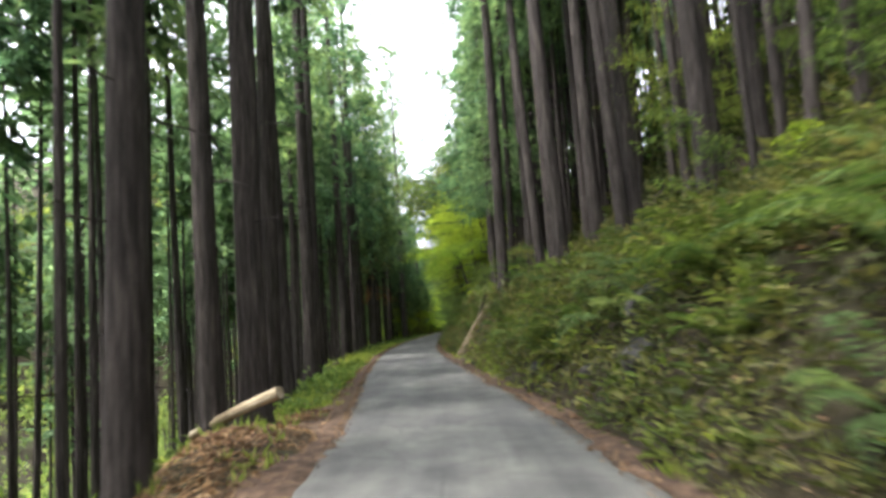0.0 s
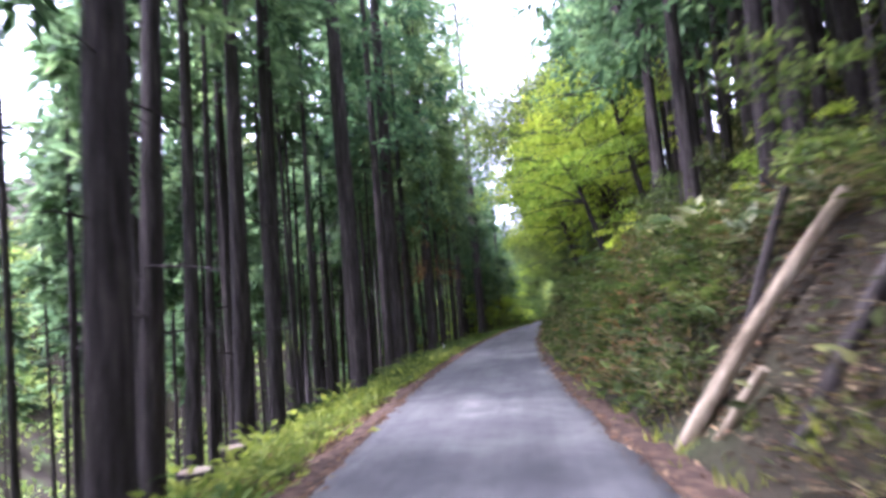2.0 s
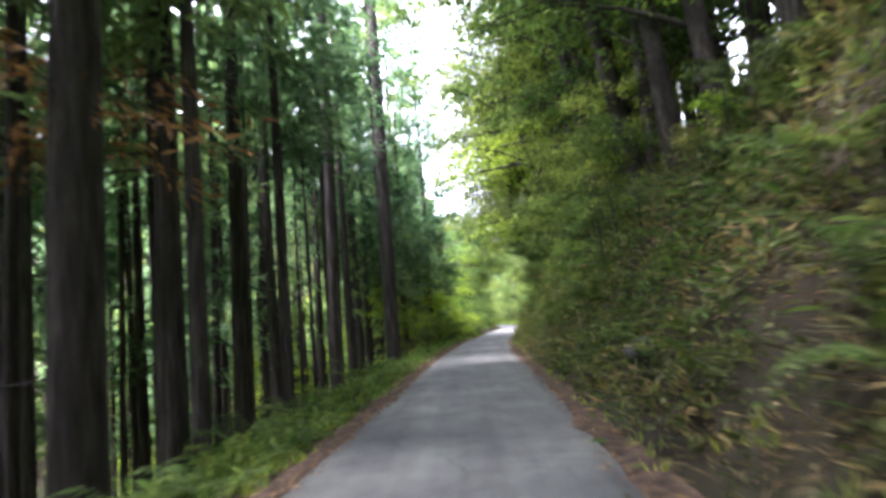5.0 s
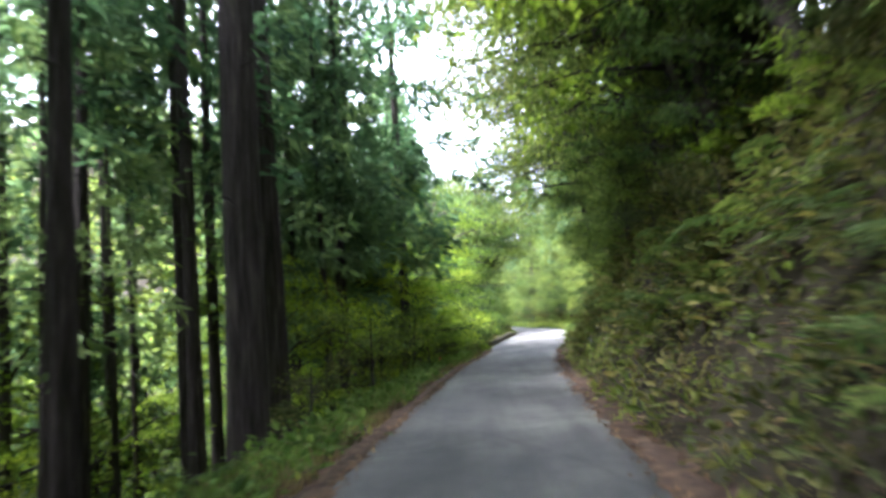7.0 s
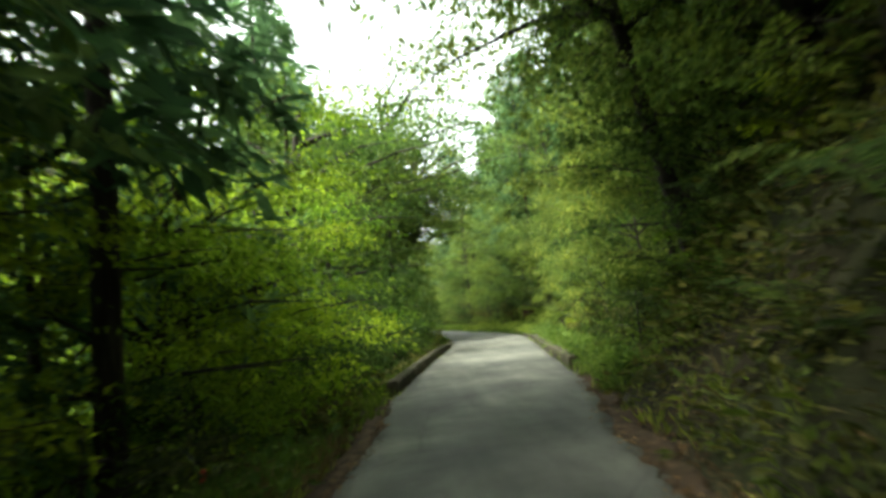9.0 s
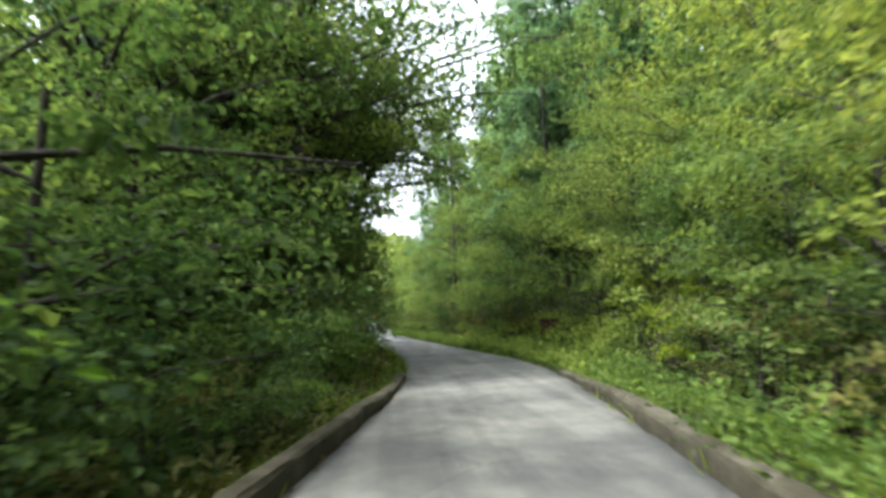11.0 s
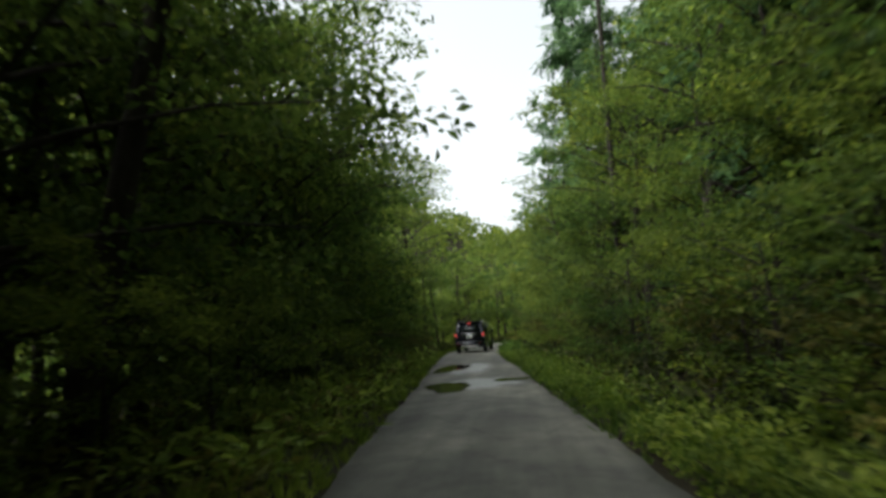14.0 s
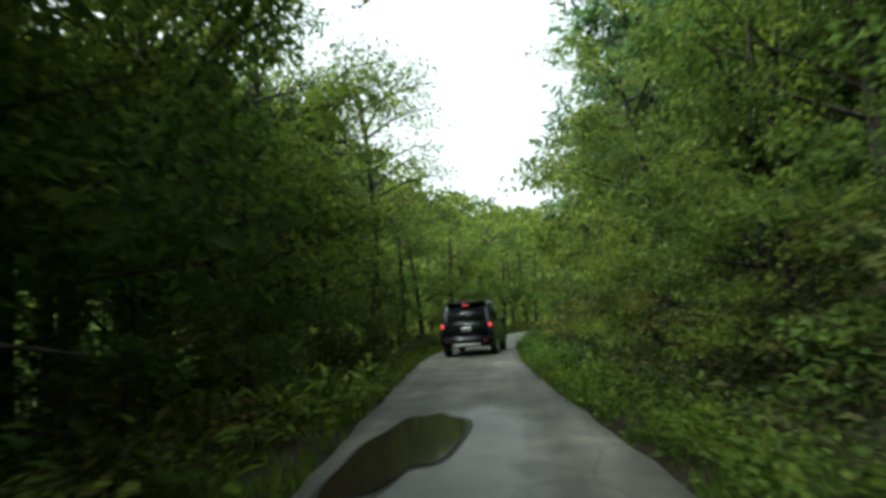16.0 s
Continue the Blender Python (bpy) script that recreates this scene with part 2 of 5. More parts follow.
def centre(y):
    y = np.clip(np.asarray(y, float), ROAD_Y[0], ROAD_Y[-1] - 1e-6)
    k = np.clip(np.searchsorted(ROAD_Y, y, side="right") - 1, 0, len(ROAD_Y) - 2)
    y0, y1 = np.take(ROAD_Y, k), np.take(ROAD_Y, k + 1)
    w, t = y1 - y0, (y - y0) / (y1 - y0)
    a, b, m0, m1 = np.take(ROAD_X, k), np.take(ROAD_X, k + 1), np.take(_slopes, k) * w, np.take(_slopes, k + 1) * w
    return -bend(y) + (2 * t**3 - 3 * t**2 + 1) * a + (t**3 - 2 * t**2 + t) * m0 + (-2 * t**3 + 3 * t**2) * b + (t**3 - t**2) * m1


def step(a, b, v):
    t = np.clip((np.asarray(v, float) - a) / (b - a), 0, 1)
    return t * t * (3 - 2 * t)


def half_width(y):
    return 1.48 - 0.1 * step(60, 80, y) + 0.38 * step(95, 101, y) - 0.24 * step(122, 134, y)


def ripple(x, y, s):
    return np.sin(x * 1.3 * s + 0.7 * np.sin(y * 0.9 * s)) * np.sin(y * 1.1 * s + 1.7 * np.sin(x * 0.6 * s + 1.0))


def land(u, y):
    u, y = np.broadcast_arrays(np.asarray(u, float), np.asarray(y, float))
    hw = half_width(y)
    x = u + centre(y)
    gully = step(97, 100, y) * (1 - step(118, 122, y))
    open_ = step(116, 127, y)
    # left: a narrow verge, then the slope falls to a valley; beyond the bridge it is nearly level
    dl = np.maximum(-u - hw - 1.7, 0)
    lip = 0.14 * np.clip(-u - hw, 0, 1.7)
    fall = -0.78 * np.minimum(dl, 14) - 0.4 * np.clip(dl - 14, 0, 22) + 0.55 * np.clip(dl - 48, 0, 130)
    level = -0.10 * np.minimum(dl, 30) + 0.30 * np.clip(dl - 35, 0, 150)
    left = fall * (1 - open_) + level * open_ - lip * (1 - open_) - 0.9 * gully * step(-1.2, 1.5, -u - hw - 1.7 + 0.2)
    # right: a steep bank, then the wooded hillside
    verge = 0.45 + 1.1 * open_
    cut = step(40, 50, y) * (1 - step(92, 98, y))
    dr = np.maximum(u - hw - verge, 0)
    knee = 1.5 + 1.1 * step(30, 42, y)
    bank = (1.32 + 0.28 * cut) * np.minimum(dr, knee) + 0.5 * np.clip(dr - knee, 0, 2.6 - knee + 1.6) + 0.72 * np.clip(dr - 4.2, 0, 53) + 0.2 * np.clip(dr - 60, 0, 200)
    soft = 0.45 * np.minimum(dr, 4) + 0.72 * np.clip(dr - 4, 0, 45) + 0.15 * np.clip(dr - 49, 0, 200)
    right = bank * (1 - open_) + soft * open_ - 2.5 * gully * step(0, 1.5, dr) * (1 - step(5, 10, dr))
    right = right * (1 - 0.7 * step(195, 260, y))
    h = np.where(u < 0, left, right)
    away = np.maximum(dl, dr)
    h = h + 0.22 * ripple(x, y, 0.9) * step(0.2, 2.5, away) + 0.09 * ripple(x + 3, y, 2.9) * step(0.2, 1.5, away)
    h = h + 0.42 * np.exp(-((u + 3.1) ** 2 / 1.1 + (y - 8.8) ** 2 / 3.5)) * step(0.1, 0.7, -u - hw)
    # the valley's far end
    h = h + step(230, 400, y) * (26 + 44 * step(20, -160, u) + 6 * ripple(x, y, 0.02))
    return np.where(np.abs(u) < hw + 0.25, -0.08, h - 0.03)


def spot(u, y):
    return float(centre(y) + u), float(y), float(land(u, y))


def grid(us, ys, height):
    U, Y = np.meshgrid(us, ys)
    V = np.stack([centre(Y) + U, Y, height(U, Y)], -1).reshape(-1, 3)
    n, m = len(ys), len(us)
    i, j = np.meshgrid(np.arange(n - 1), np.arange(m - 1), indexing="ij")
    q = np.stack([i * m + j, i * m + j + 1, (i + 1) * m + j + 1, (i + 1) * m + j], -1).reshape(-1, 4)
    return Shape().add(V, q)


_near = np.concatenate([np.arange(-16, -2.4, 0.6), np.arange(-2.4, 3.4, 0.35), np.arange(3.4, 16, 0.6)])
_us = np.concatenate([-np.geomspace(900, 17, 30), _near, np.geomspace(16.5, 900, 30)])
_ys = np.concatenate([np.linspace(-400, -25, 12), np.arange(-20, 200, 0.8), np.geomspace(201, 1500, 36)])
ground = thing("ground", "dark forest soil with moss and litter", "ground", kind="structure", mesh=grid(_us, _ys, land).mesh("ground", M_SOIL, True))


def road_top(u, y):
    return 0.02 - 0.012 * (u / 1.5) ** 2 + 0.006 * ripple(u + centre(y), y, 1.3)


_ry = np.arange(-40, 230, 0.5)
_rs = Shape()
_cols = np.linspace(-1, 1, 13)
_RU = _cols[None, :] * (half_width(_ry)[:, None] + (0.022 * np.sin(_ry * 1.7) + 0.018 * np.sin(_ry * 4.3 + 1) + 0.03 * np.sin(_ry * 0.41))[:, None] * np.abs(_cols)[None, :])
_RY = np.repeat(_ry[:, None], 13, 1)
_RV = np.stack([centre(_RY) + _RU, _RY, road_top(_RU, _RY)], -1)
_edge = _RV[:, [0, -1]].copy()
_edge[..., 2] -= 0.12
_RV = np.concatenate([_edge[:, :1], _RV, _edge[:, 1:]], 1)
_i, _j = np.meshgrid(np.arange(len(_ry) - 1), np.arange(14), indexing="ij")
_rs.add(_RV.reshape(-1, 3), np.stack([_i * 15 + _j, _i * 15 + _j + 1, (_i + 1) * 15 + _j + 1, (_i + 1) * 15 + _j], -1).reshape(-1, 4))
thing("road", "narrow worn grey asphalt forest road", "road", kind="structure", mesh=_rs.mesh("road", M_ROAD, True))

M_NEEDLE = earthy("needle_litter", (0.022, 0.018, 0.011), (0.072, 0.047, 0.031), (0.15, 0.102, 0.066), 5.5, 60.0, 0.95, relief=0.8, dist=0.02)


def margin(side, y0, y1, widths, label):
    """A strip of needles and earth between the asphalt and the plants, with ragged edges."""
    ys = np.arange(y0, y1, 0.16)
    rag = np.array([noise.noise(Vector((q * 0.5, side, 0))) + 0.7 * noise.noise(Vector((q * 1.9, side, 5))) + 0.5 * noise.noise(Vector((q * 5.3, side, 9))) for q in ys])
    lap = np.array([noise.noise(Vector((q * 0.7, side, 20))) + 0.7 * noise.noise(Vector((q * 2.6, side, 25))) for q in ys])
    w = np.interp(ys, *zip(*widths)) * np.clip(1 + 0.9 * rag, 0.25, 2.2)
    cols = np.linspace(0, 1, 8)
    U = half_width(ys)[:, None] - 0.03 - np.clip(0.06 + 0.22 * lap, 0, 0.3)[:, None] + cols[None] * (w + 0.1)[:, None]
    Y = np.repeat(ys[:, None], 8, 1)
    lumps = np.array([noise.noise(Vector((p * 3.5, q * 3.5, 2))) + 0.6 * noise.noise(Vector((p * 9, q * 9, 4))) for p, q in zip((side * U).ravel(), Y.ravel())]).reshape(U.shape)
    Z = np.maximum(land(side * U, Y) + 0.035, np.where(U < half_width(Y) + 0.25, 0.012, -1)) + 0.03 * lumps * cols[None]
    Z[:, 0] = -0.01
    Z[:, -1] -= 0.05
    V = np.stack([centre(Y) + side * U, Y, Z], -1).reshape(-1, 3)
    i, j = np.meshgrid(np.arange(len(ys) - 1), np.arange(7), indexing="ij")
    q = np.stack([i * 8 + j, i * 8 + j + 1, (i + 1) * 8 + j + 1, (i + 1) * 8 + j], -1).reshape(-1, 4)
    return thing("verge", label, "verge", kind="structure", mesh=Shape().add(V, q[:, ::side]).mesh("verge", M_NEEDLE, True))


margin(-1, -12, 100, ((0, 0.6), (16, 0.6), (20, 0.38), (60, 0.4), (74, 0.6), (90, 0.5), (100, 0.2)), "brown needle litter along the road's edge")
margin(1, -12, 101, ((0, 0.45), (40, 0.5), (60, 0.4), (84, 0.4), (100, 0.2)), "rust-brown needle litter at the foot of the bank")

# ---- trees ----


def cedar_meshes(seed, height, radius, bare, full=1.0, wide=1.0, sides=10, thin=1.0):
    rng = np.random.default_rng(seed)
    z = np.concatenate([[-1.2, 0.0, 0.3, 0.9], np.linspace(2, height, 8)])
    bend = rng.normal(0, 0.10, 2)
    pts = np.stack([bend[0] * np.sin(z / height * 3), bend[1] * np.sin(z / height * 2.3), z], 1)
    rad = radius * (1 - np.clip(z, 0, None) / height) ** 0.75 + 0.012
    rad[:3] *= (1.5, 1.35, 1.12)
    trunk = Shape().tube(pts, rad, sides, 0.035, rng)
    for _ in range(9):
        h, a = rng.uniform(0.12, bare + 0.1) * height, rng.uniform(0, 6.28)
        ln = rng.uniform(0.4, 1.4)
        d = np.array([math.cos(a), math.sin(a), rng.uniform(-0.35, 0.15)])
        p0 = np.array([0, 0, h])
        trunk.tube([p0, p0 + d * ln * 0.6, p0 + d * ln + (0, 0, -0.08)], [0.022, 0.014, 0.005], 3)
    crown = Shape()
    h = bare * height
    while h < height - 0.2:
        f = (h - bare * height) / (height * (1 - bare))
        for _ in range(rng.integers(2, 5)):
            a, ln = rng.uniform(0, 6.28), wide * (2.5 * (1 - f) ** 0.7 + 0.35) * rng.uniform(0.6, 1.15) * (0.55 + 0.45 * min(1, f * 4))
            d = np.array([math.cos(a), math.sin(a), rng.uniform(-0.25, 0.25)])
            tufts, per = 2 + int(ln * 1.7), max(3, int(4.6 * thin * full))
            t = np.repeat(rng.uniform(0.25, 1.0, tufts), per)
            n = len(t)
            at = np.array([0, 0, h]) + d * (t * ln)[:, None] + np.repeat(rng.normal(0, 0.12, (tufts, 3)), per, 0) + rng.normal(0, 0.13, (n, 3))
            at[:, 2] -= 0.10 * (t * ln) ** 2
            out = d * 0.7 + rng.normal(0, 0.6, (n, 3)) * (1, 1, 0.7) + (0, 0, -0.3)
            k = 1.15 / full**0.5
            crown.leaves(at, out, unit(rng, n) * 0.7 + (0, 0, 1), rng.uniform(0.4, 0.85, n) * k, rng.uniform(0.13, 0.24, n) * k, 0.2)
        h += rng.uniform(0.3, 0.6)
    return trunk.mesh("cedar_trunk", M_BARK, True), crown.mesh("cedar_crown", M_CEDAR)


def tree_thing(name, label, category, group, meshes, at, scale=1.0, turn=0.0, lean=(0, 0)):
    ob = thing(name, label, category, group)
    ob.matrix_basis = pose(*at, lean[0], lean[1], 0) @ pose(0, 0, 0, 0, 0, turn) @ Matrix.Scale(scale, 4)
    part("trunk", meshes[0], ob)
    part("crown", meshes[1], ob)
    return ob


def read_mesh(me):
    v, n = np.empty(len(me.vertices) * 3, np.float32), len(me.polygons)
    me.vertices.foreach_get("co", v)
    size, first, idx = np.empty(n, np.int32), np.empty(n, np.int32), np.empty(len(me.loops), np.int32)
    me.polygons.foreach_get("loop_total", size)
    me.polygons.foreach_get("loop_start", first)
    me.loops.foreach_get("vertex_index", idx)
    f = np.stack([idx[first], idx[first + 1], idx[first + 2], idx[np.where(size > 3, first + 3, first + 2)]], 1)
    return v.reshape(-1, 3), f


class Stand:
    """Trees too many to count, gathered into one object with two materials."""

    def __init__(self, kinds):
        self.kinds, self.wood, self.green = [tuple(read_mesh(m) for m in k) for k in kinds], Shape(), Shape()

    def add(self, m):
        k = self.kinds[rng.integers(0, len(self.kinds))]
        r, t = np.array(m.to_3x3()).T, np.array(m.translation)
        self.wood.add(k[0][0] @ r + t, k[0][1])
        self.green.add(k[1][0] @ r + t, k[1][1])

    def build(self, name, label, category):
        n = sum(len(f) for f in self.wood.f)
        both = Shape()
        for s in (self.wood, self.green):
            both.add(np.vstack(s.v), np.vstack(s.f))
        me = both.mesh(name, M_BARK)
        me.materials.append(M_CEDAR)
        slot = np.ones(len(me.polygons), np.int32)
        slot[:n] = 0
        me.polygons.foreach_set("material_index", slot)
        return thing(name, label, category, kind="stuff", mesh=me)


CEDARS = [cedar_meshes(10, 24, 0.19, 0.54, 2.2, 0.9, 10, 0.4), cedar_meshes(11, 22, 0.16, 0.48, 2.2, 0.9, 10, 0.4), cedar_meshes(12, 26, 0.23, 0.57, 2.2, 0.95, 10, 0.4),
          cedar_meshes(13, 20, 0.14, 0.46, 2.2, 0.85, 10, 0.4), cedar_meshes(14, 16, 0.15, 0.06, 1.6, 1.25), cedar_meshes(15, 19, 0.13, 0.22, 1.8), cedar_meshes(28, 20, 0.2, 0.3, 2.6, 1.25, 10, 0.5),
          cedar_meshes(29, 16, 0.15, 0.05, 4.5, 1.2), cedar_meshes(30, 19, 0.15, 0.24, 2.6, 1.35, 10, 0.6),
          cedar_meshes(33, 22, 0.17, 0.36, 2.5, 1.4, 10, 0.55)]
SLIM_CEDARS = [cedar_meshes(18, 21, 0.105, 0.7, 0.75, 0.45, 7, 0.8), cedar_meshes(19, 19, 0.09, 0.68, 0.75, 0.45, 7, 0.8), cedar_meshes(20, 22, 0.125, 0.72, 0.75, 0.45, 7, 0.8)]
FAR_CEDARS = [cedar_meshes(16, 22, 0.16, 0.45, 0.7, 0.7, 8, 0.9), cedar_meshes(17, 20, 0.14, 0.40, 0.7, 0.7, 8, 0.9)]


def broadleaf_meshes(seed, height, spread, low, clumps, per, size, leaf, bark=None, radius=0.11, flat=0.35, tight=2.8):
    """A broadleaf tree: curved limbs, with flat sprays of leaves round their outer halves."""
    rng = np.random.default_rng(seed)
    wood, green = Shape(), Shape()
    z = np.linspace(-0.6, height * 0.85, 6)
    k = rng.normal(0, 0.05 * height, 2)
    top = np.stack([k[0] * (z / height) ** 2, k[1] * (z / height) ** 2, z], 1)
    wood.tube(top, radius * (1.25 - z / height), 7, 0.05, rng)
    per_limb = 5
    for _ in range(clumps // per_limb):
        h = height * rng.uniform(low, 0.82)
        base = np.array([np.interp(h, z, top[:, 0]), np.interp(h, z, top[:, 1]), h])
        a = rng.uniform(0, 6.28)
        f = (h / height - low) / (1 - low)
        reach = spread * (0.55 + 0.6 * math.sin(min(1, f * 0.9 + 0.15) * math.pi) ** 0.8) * rng.uniform(0.65, 1.1)
        d = np.array([math.cos(a), math.sin(a), 0])
        rise = reach * rng.uniform(0.1, 0.6)
        t = np.linspace(0, 1, 4)
        limb = base + d * (t * reach)[:, None] + np.array([0, 0, 1]) * (rise * np.sin(t * 1.7))[:, None] + rng.normal(0, 0.05, (4, 3)) * t[:, None]
        wood.tube(limb, 0.035 * (1.15 - t) * radius / 0.1, 4)
        for q in rng.uniform(0.35, 1.0, per_limb):
            c = base + d * q * reach + (0, 0, rise * math.sin(q * 1.7)) + rng.uniform(-1, 1, 3) * (0.42, 0.42, 0.3) * (spread / 2)
            n = int(per * rng.uniform(0.6, 1.4))
            rr = rng.uniform(0.6, 1.05) * spread / tight
            ball = unit(rng, n) * (rng.random(n) ** (0.3 if flat > 0.4 else 0.5))[:, None]
            if flat > 0.4:
                ball[:, 2] = np.abs(ball[:, 2] + 0.35) - 0.35
            off = ball * (rr, rr, rr * flat)
            off[:, 2] -= 0.3 * (off[:, 0] ** 2 + off[:, 1] ** 2) / rr
            out = off * (1, 1, 0.2) / rr + rng.normal(0, 0.5, (n, 3)) + (0, 0, -0.2)
            s = size * rng.uniform(0.6, 1.3, n)
            green.leaves(c + off, out, rng.normal(0, 0.4, (n, 3)) + ball * (0.9 if flat > 0.4 else 0.35) + (0, 0, 0.75), s, s * 0.55)
    return wood.mesh("branches", bark or M_BARK2, True), green.mesh("foliage", leaf)


TREES = [broadleaf_meshes(21, 8.5, 3.0, 0.12, 95, 76, 0.125, M_LEAF, flat=0.2), broadleaf_meshes(22, 7.0, 2.6, 0.08, 90, 74, 0.12, M_LEAF, flat=0.2),
         broadleaf_meshes(23, 11.0, 3.6, 0.14, 105, 66, 0.16, M_LEAF, radius=0.15, flat=0.2)]
CANOPY = [broadleaf_meshes(26, 10.0, 3.8, 0.5, 85, 74, 0.135, M_LEAF, radius=0.14, flat=0.16), broadleaf_meshes(27, 9.0, 3.4, 0.42, 80, 74, 0.135, M_LEAF, radius=0.13, flat=0.16)]
BRIDGE_MAPLES = [broadleaf_meshes(33, 10.5, 3.7, 0.18, 110, 78, 0.125, M_BRIGHT, radius=0.14, flat=0.16), broadleaf_meshes(34, 8.5, 3.3, 0.14, 100, 78, 0.125, M_BRIGHT, radius=0.13, flat=0.16)]
ARCHES = [broadleaf_meshes(71, 7.5, 4.8, 0.34, 95, 80, 0.14, M_LEAF, radius=0.13, flat=0.2), broadleaf_meshes(72, 6.8, 4.4, 0.36, 90, 80, 0.14, M_HILL, radius=0.12, flat=0.2)]
FAR_TREES = [broadleaf_meshes(24, 9.0, 3.2, 0.05, 50, 42, 0.25, M_LEAF, radius=0.13, flat=0.25), broadleaf_meshes(25, 7.5, 2.8, 0.05, 45, 42, 0.24, M_LEAF, radius=0.12, flat=0.25)]
MAPLES = [broadleaf_meshes(31, 6.5, 2.8, 0.3, 85, 58, 0.13, M_BRIGHT, flat=0.14), broadleaf_meshes(32, 5.0, 2.4, 0.2, 75, 58, 0.125, M_BRIGHT, flat=0.14)]
HILL_TREES = [broadleaf_meshes(61, 8.5, 3.0, 0.08, 105, 66, 0.135, M_LEAF, flat=0.5, tight=4.0), broadleaf_meshes(62, 7.0, 2.7, 0.06, 100, 66, 0.135, M_HILL, flat=0.5, tight=4.0),
              broadleaf_meshes(63, 10.5, 3.4, 0.1, 115, 66, 0.14, M_LEAF, radius=0.15, flat=0.45, tight=4.0)]
SHRUBS = [broadleaf_meshes(41, 2.6, 1.5, 0.05, 40, 34, 0.115, M_LEAF, radius=0.04, flat=0.25), broadleaf_meshes(42, 2.0, 1.3, 0.05, 35, 34, 0.105, M_HERB, radius=0.035, flat=0.3),
          broadleaf_meshes(43, 1.6, 1.1, 0.05, 30, 32, 0.115, M_BRIGHT, radius=0.03, flat=0.3)]
BUSHES = [broadleaf_meshes(44, 4.2, 2.3, 0.02, 115, 56, 0.102, M_HILL, radius=0.05, flat=0.6, tight=5.0), broadleaf_meshes(45, 3.4, 2.0, 0.02, 100, 56, 0.1, M_LEAF, radius=0.05, flat=0.6, tight=5.0)]

# ---- cedar plantation ----
rng = np.random.default_rng(5)
CEDAR_LEFT = "tall straight cedar with reddish-brown bark on the slope"
CEDAR_RIGHT = "tall slim cedar standing on the steep bank"
# the row beside the road: x, y, diameter
ROW = [(-3.43, 7.1, 0.40), (-3.20, 11.0, 0.45), (-3.75, 10.6, 0.36), (-3.96, 14.9, 0.40), (-4.36, 18.0, 0.35), (-5.10, 24.7, 0.48), (-5.33, 26.8, 0.46),
       (-7.40, 32.4, 0.28), (-7.10, 33.9, 0.33), (-6.20, 40.3, 0.50), (-6.30, 45.3, 0.35), (-6.50, 48.2, 0.54), (-7.30, 55.9, 0.40), (-7.00, 61.0, 0.45),
       (-7.45, 66.0, 0.40), (-5.58, 84.1, 0.46), (-5.22, 80.95, 0.62), (-6.20, 71.9, 0.41), (-6.75, 78.4, 0.34), (-7.12, 76.0, 0.30), (-5.90, 21.6, 0.30),
       (-6.00, 28.6, 0.30), (-7.20, 36.0, 0.28), (-8.00, 38.0, 0.30), (-5.49, 95.1, 0.42), (-4.16, 97.3, 0.36), (-6.11, 94.0, 0.28), (-7.90, 88.7, 0.30)]
taken = []


slim_left, deep = Stand(SLIM_CEDARS), Stand(FAR_CEDARS)


def stand_at(stand, x, y):
    taken.append((x, y))
    stand.add(pose(x, y, float(land(x - float(centre(y)), y)) - 0.05, *rng.normal(0, 0.7, 2), 0) @ pose(0, 0, 0, 0, 0, rng.uniform(0, 360)) @ Matrix.Scale(rng.uniform(0.8, 1.1), 4))


def cedar_at(x, y, diameter, kinds, label, group, meshes=None):
    u = x - float(centre(y))
    k = int(rng.choice(kinds))
    size = float(np.clip(diameter / (2 * CEDAR_RADIUS[k] * 0.92), 0.7, 1.5)) if diameter else rng.uniform(0.78, 1.1)
    taken.append((x, y))
    return tree_thing("cedar_tree", label, "tree", group, meshes or CEDARS[k], (x, y, float(land(u, y)) - 0.05), size, rng.uniform(0, 360), rng.normal(0, 0.35 if diameter else 0.7, 2))


CEDAR_RADIUS = (0.19, 0.16, 0.23, 0.14, 0.15, 0.13, 0.2, 0.15, 0.15, 0.17)
for x, y, d in ROW:
    _ob = cedar_at(x, y, d, (2,) if d > 0.6 else (8,) if y > 86 else (0, 1) if y > 67 else (9,) if y > 44 and d < 0.42 else (0, 2) if d > 0.34 else (1, 3), CEDAR_LEFT, "plantation cedars")
    if (x, y) == (-3.2, 11.0):
        part("tape", Shape().tube([(0, 0, 1.12), (0, 0, 1.15), (0, 0, 1.18)], [0.212, 0.216, 0.212], 14).mesh("tape", material("red_tape", 0.6, 0, (0.45, 0.07, 0.04))[0], True), _ob, "faded red marking tape")
_dead = Shape()
_dr = np.random.default_rng(77)
for _ in range(16):
    _a, _h = _dr.uniform(0, 6.28), _dr.uniform(3.6, 7.5)
    _n = 40
    _t = _dr.uniform(0.2, 1.6, _n)
    _at = np.stack([np.cos(_a) * _t, np.sin(_a) * _t, _h - 0.2 * _t**2], 1) + _dr.normal(0, 0.1, (_n, 3))
    _dead.leaves(_at, np.array([math.cos(_a), math.sin(_a), -0.6]) + _dr.normal(0, 0.5, (_n, 3)), unit(_dr, _n) + (0, 0, 0.6), _dr.uniform(0.12, 0.28, _n), 0.05)
_ob = cedar_at(-6.3, 57.2, 0.36, (1,), "cedar with dead rust-brown lower branches on the slope", "plantation cedars")
part("dead_foliage", _dead.mesh("dead_foliage", M_DEAD), _ob, "rust-brown dead branches")["kind"] = "stuff"
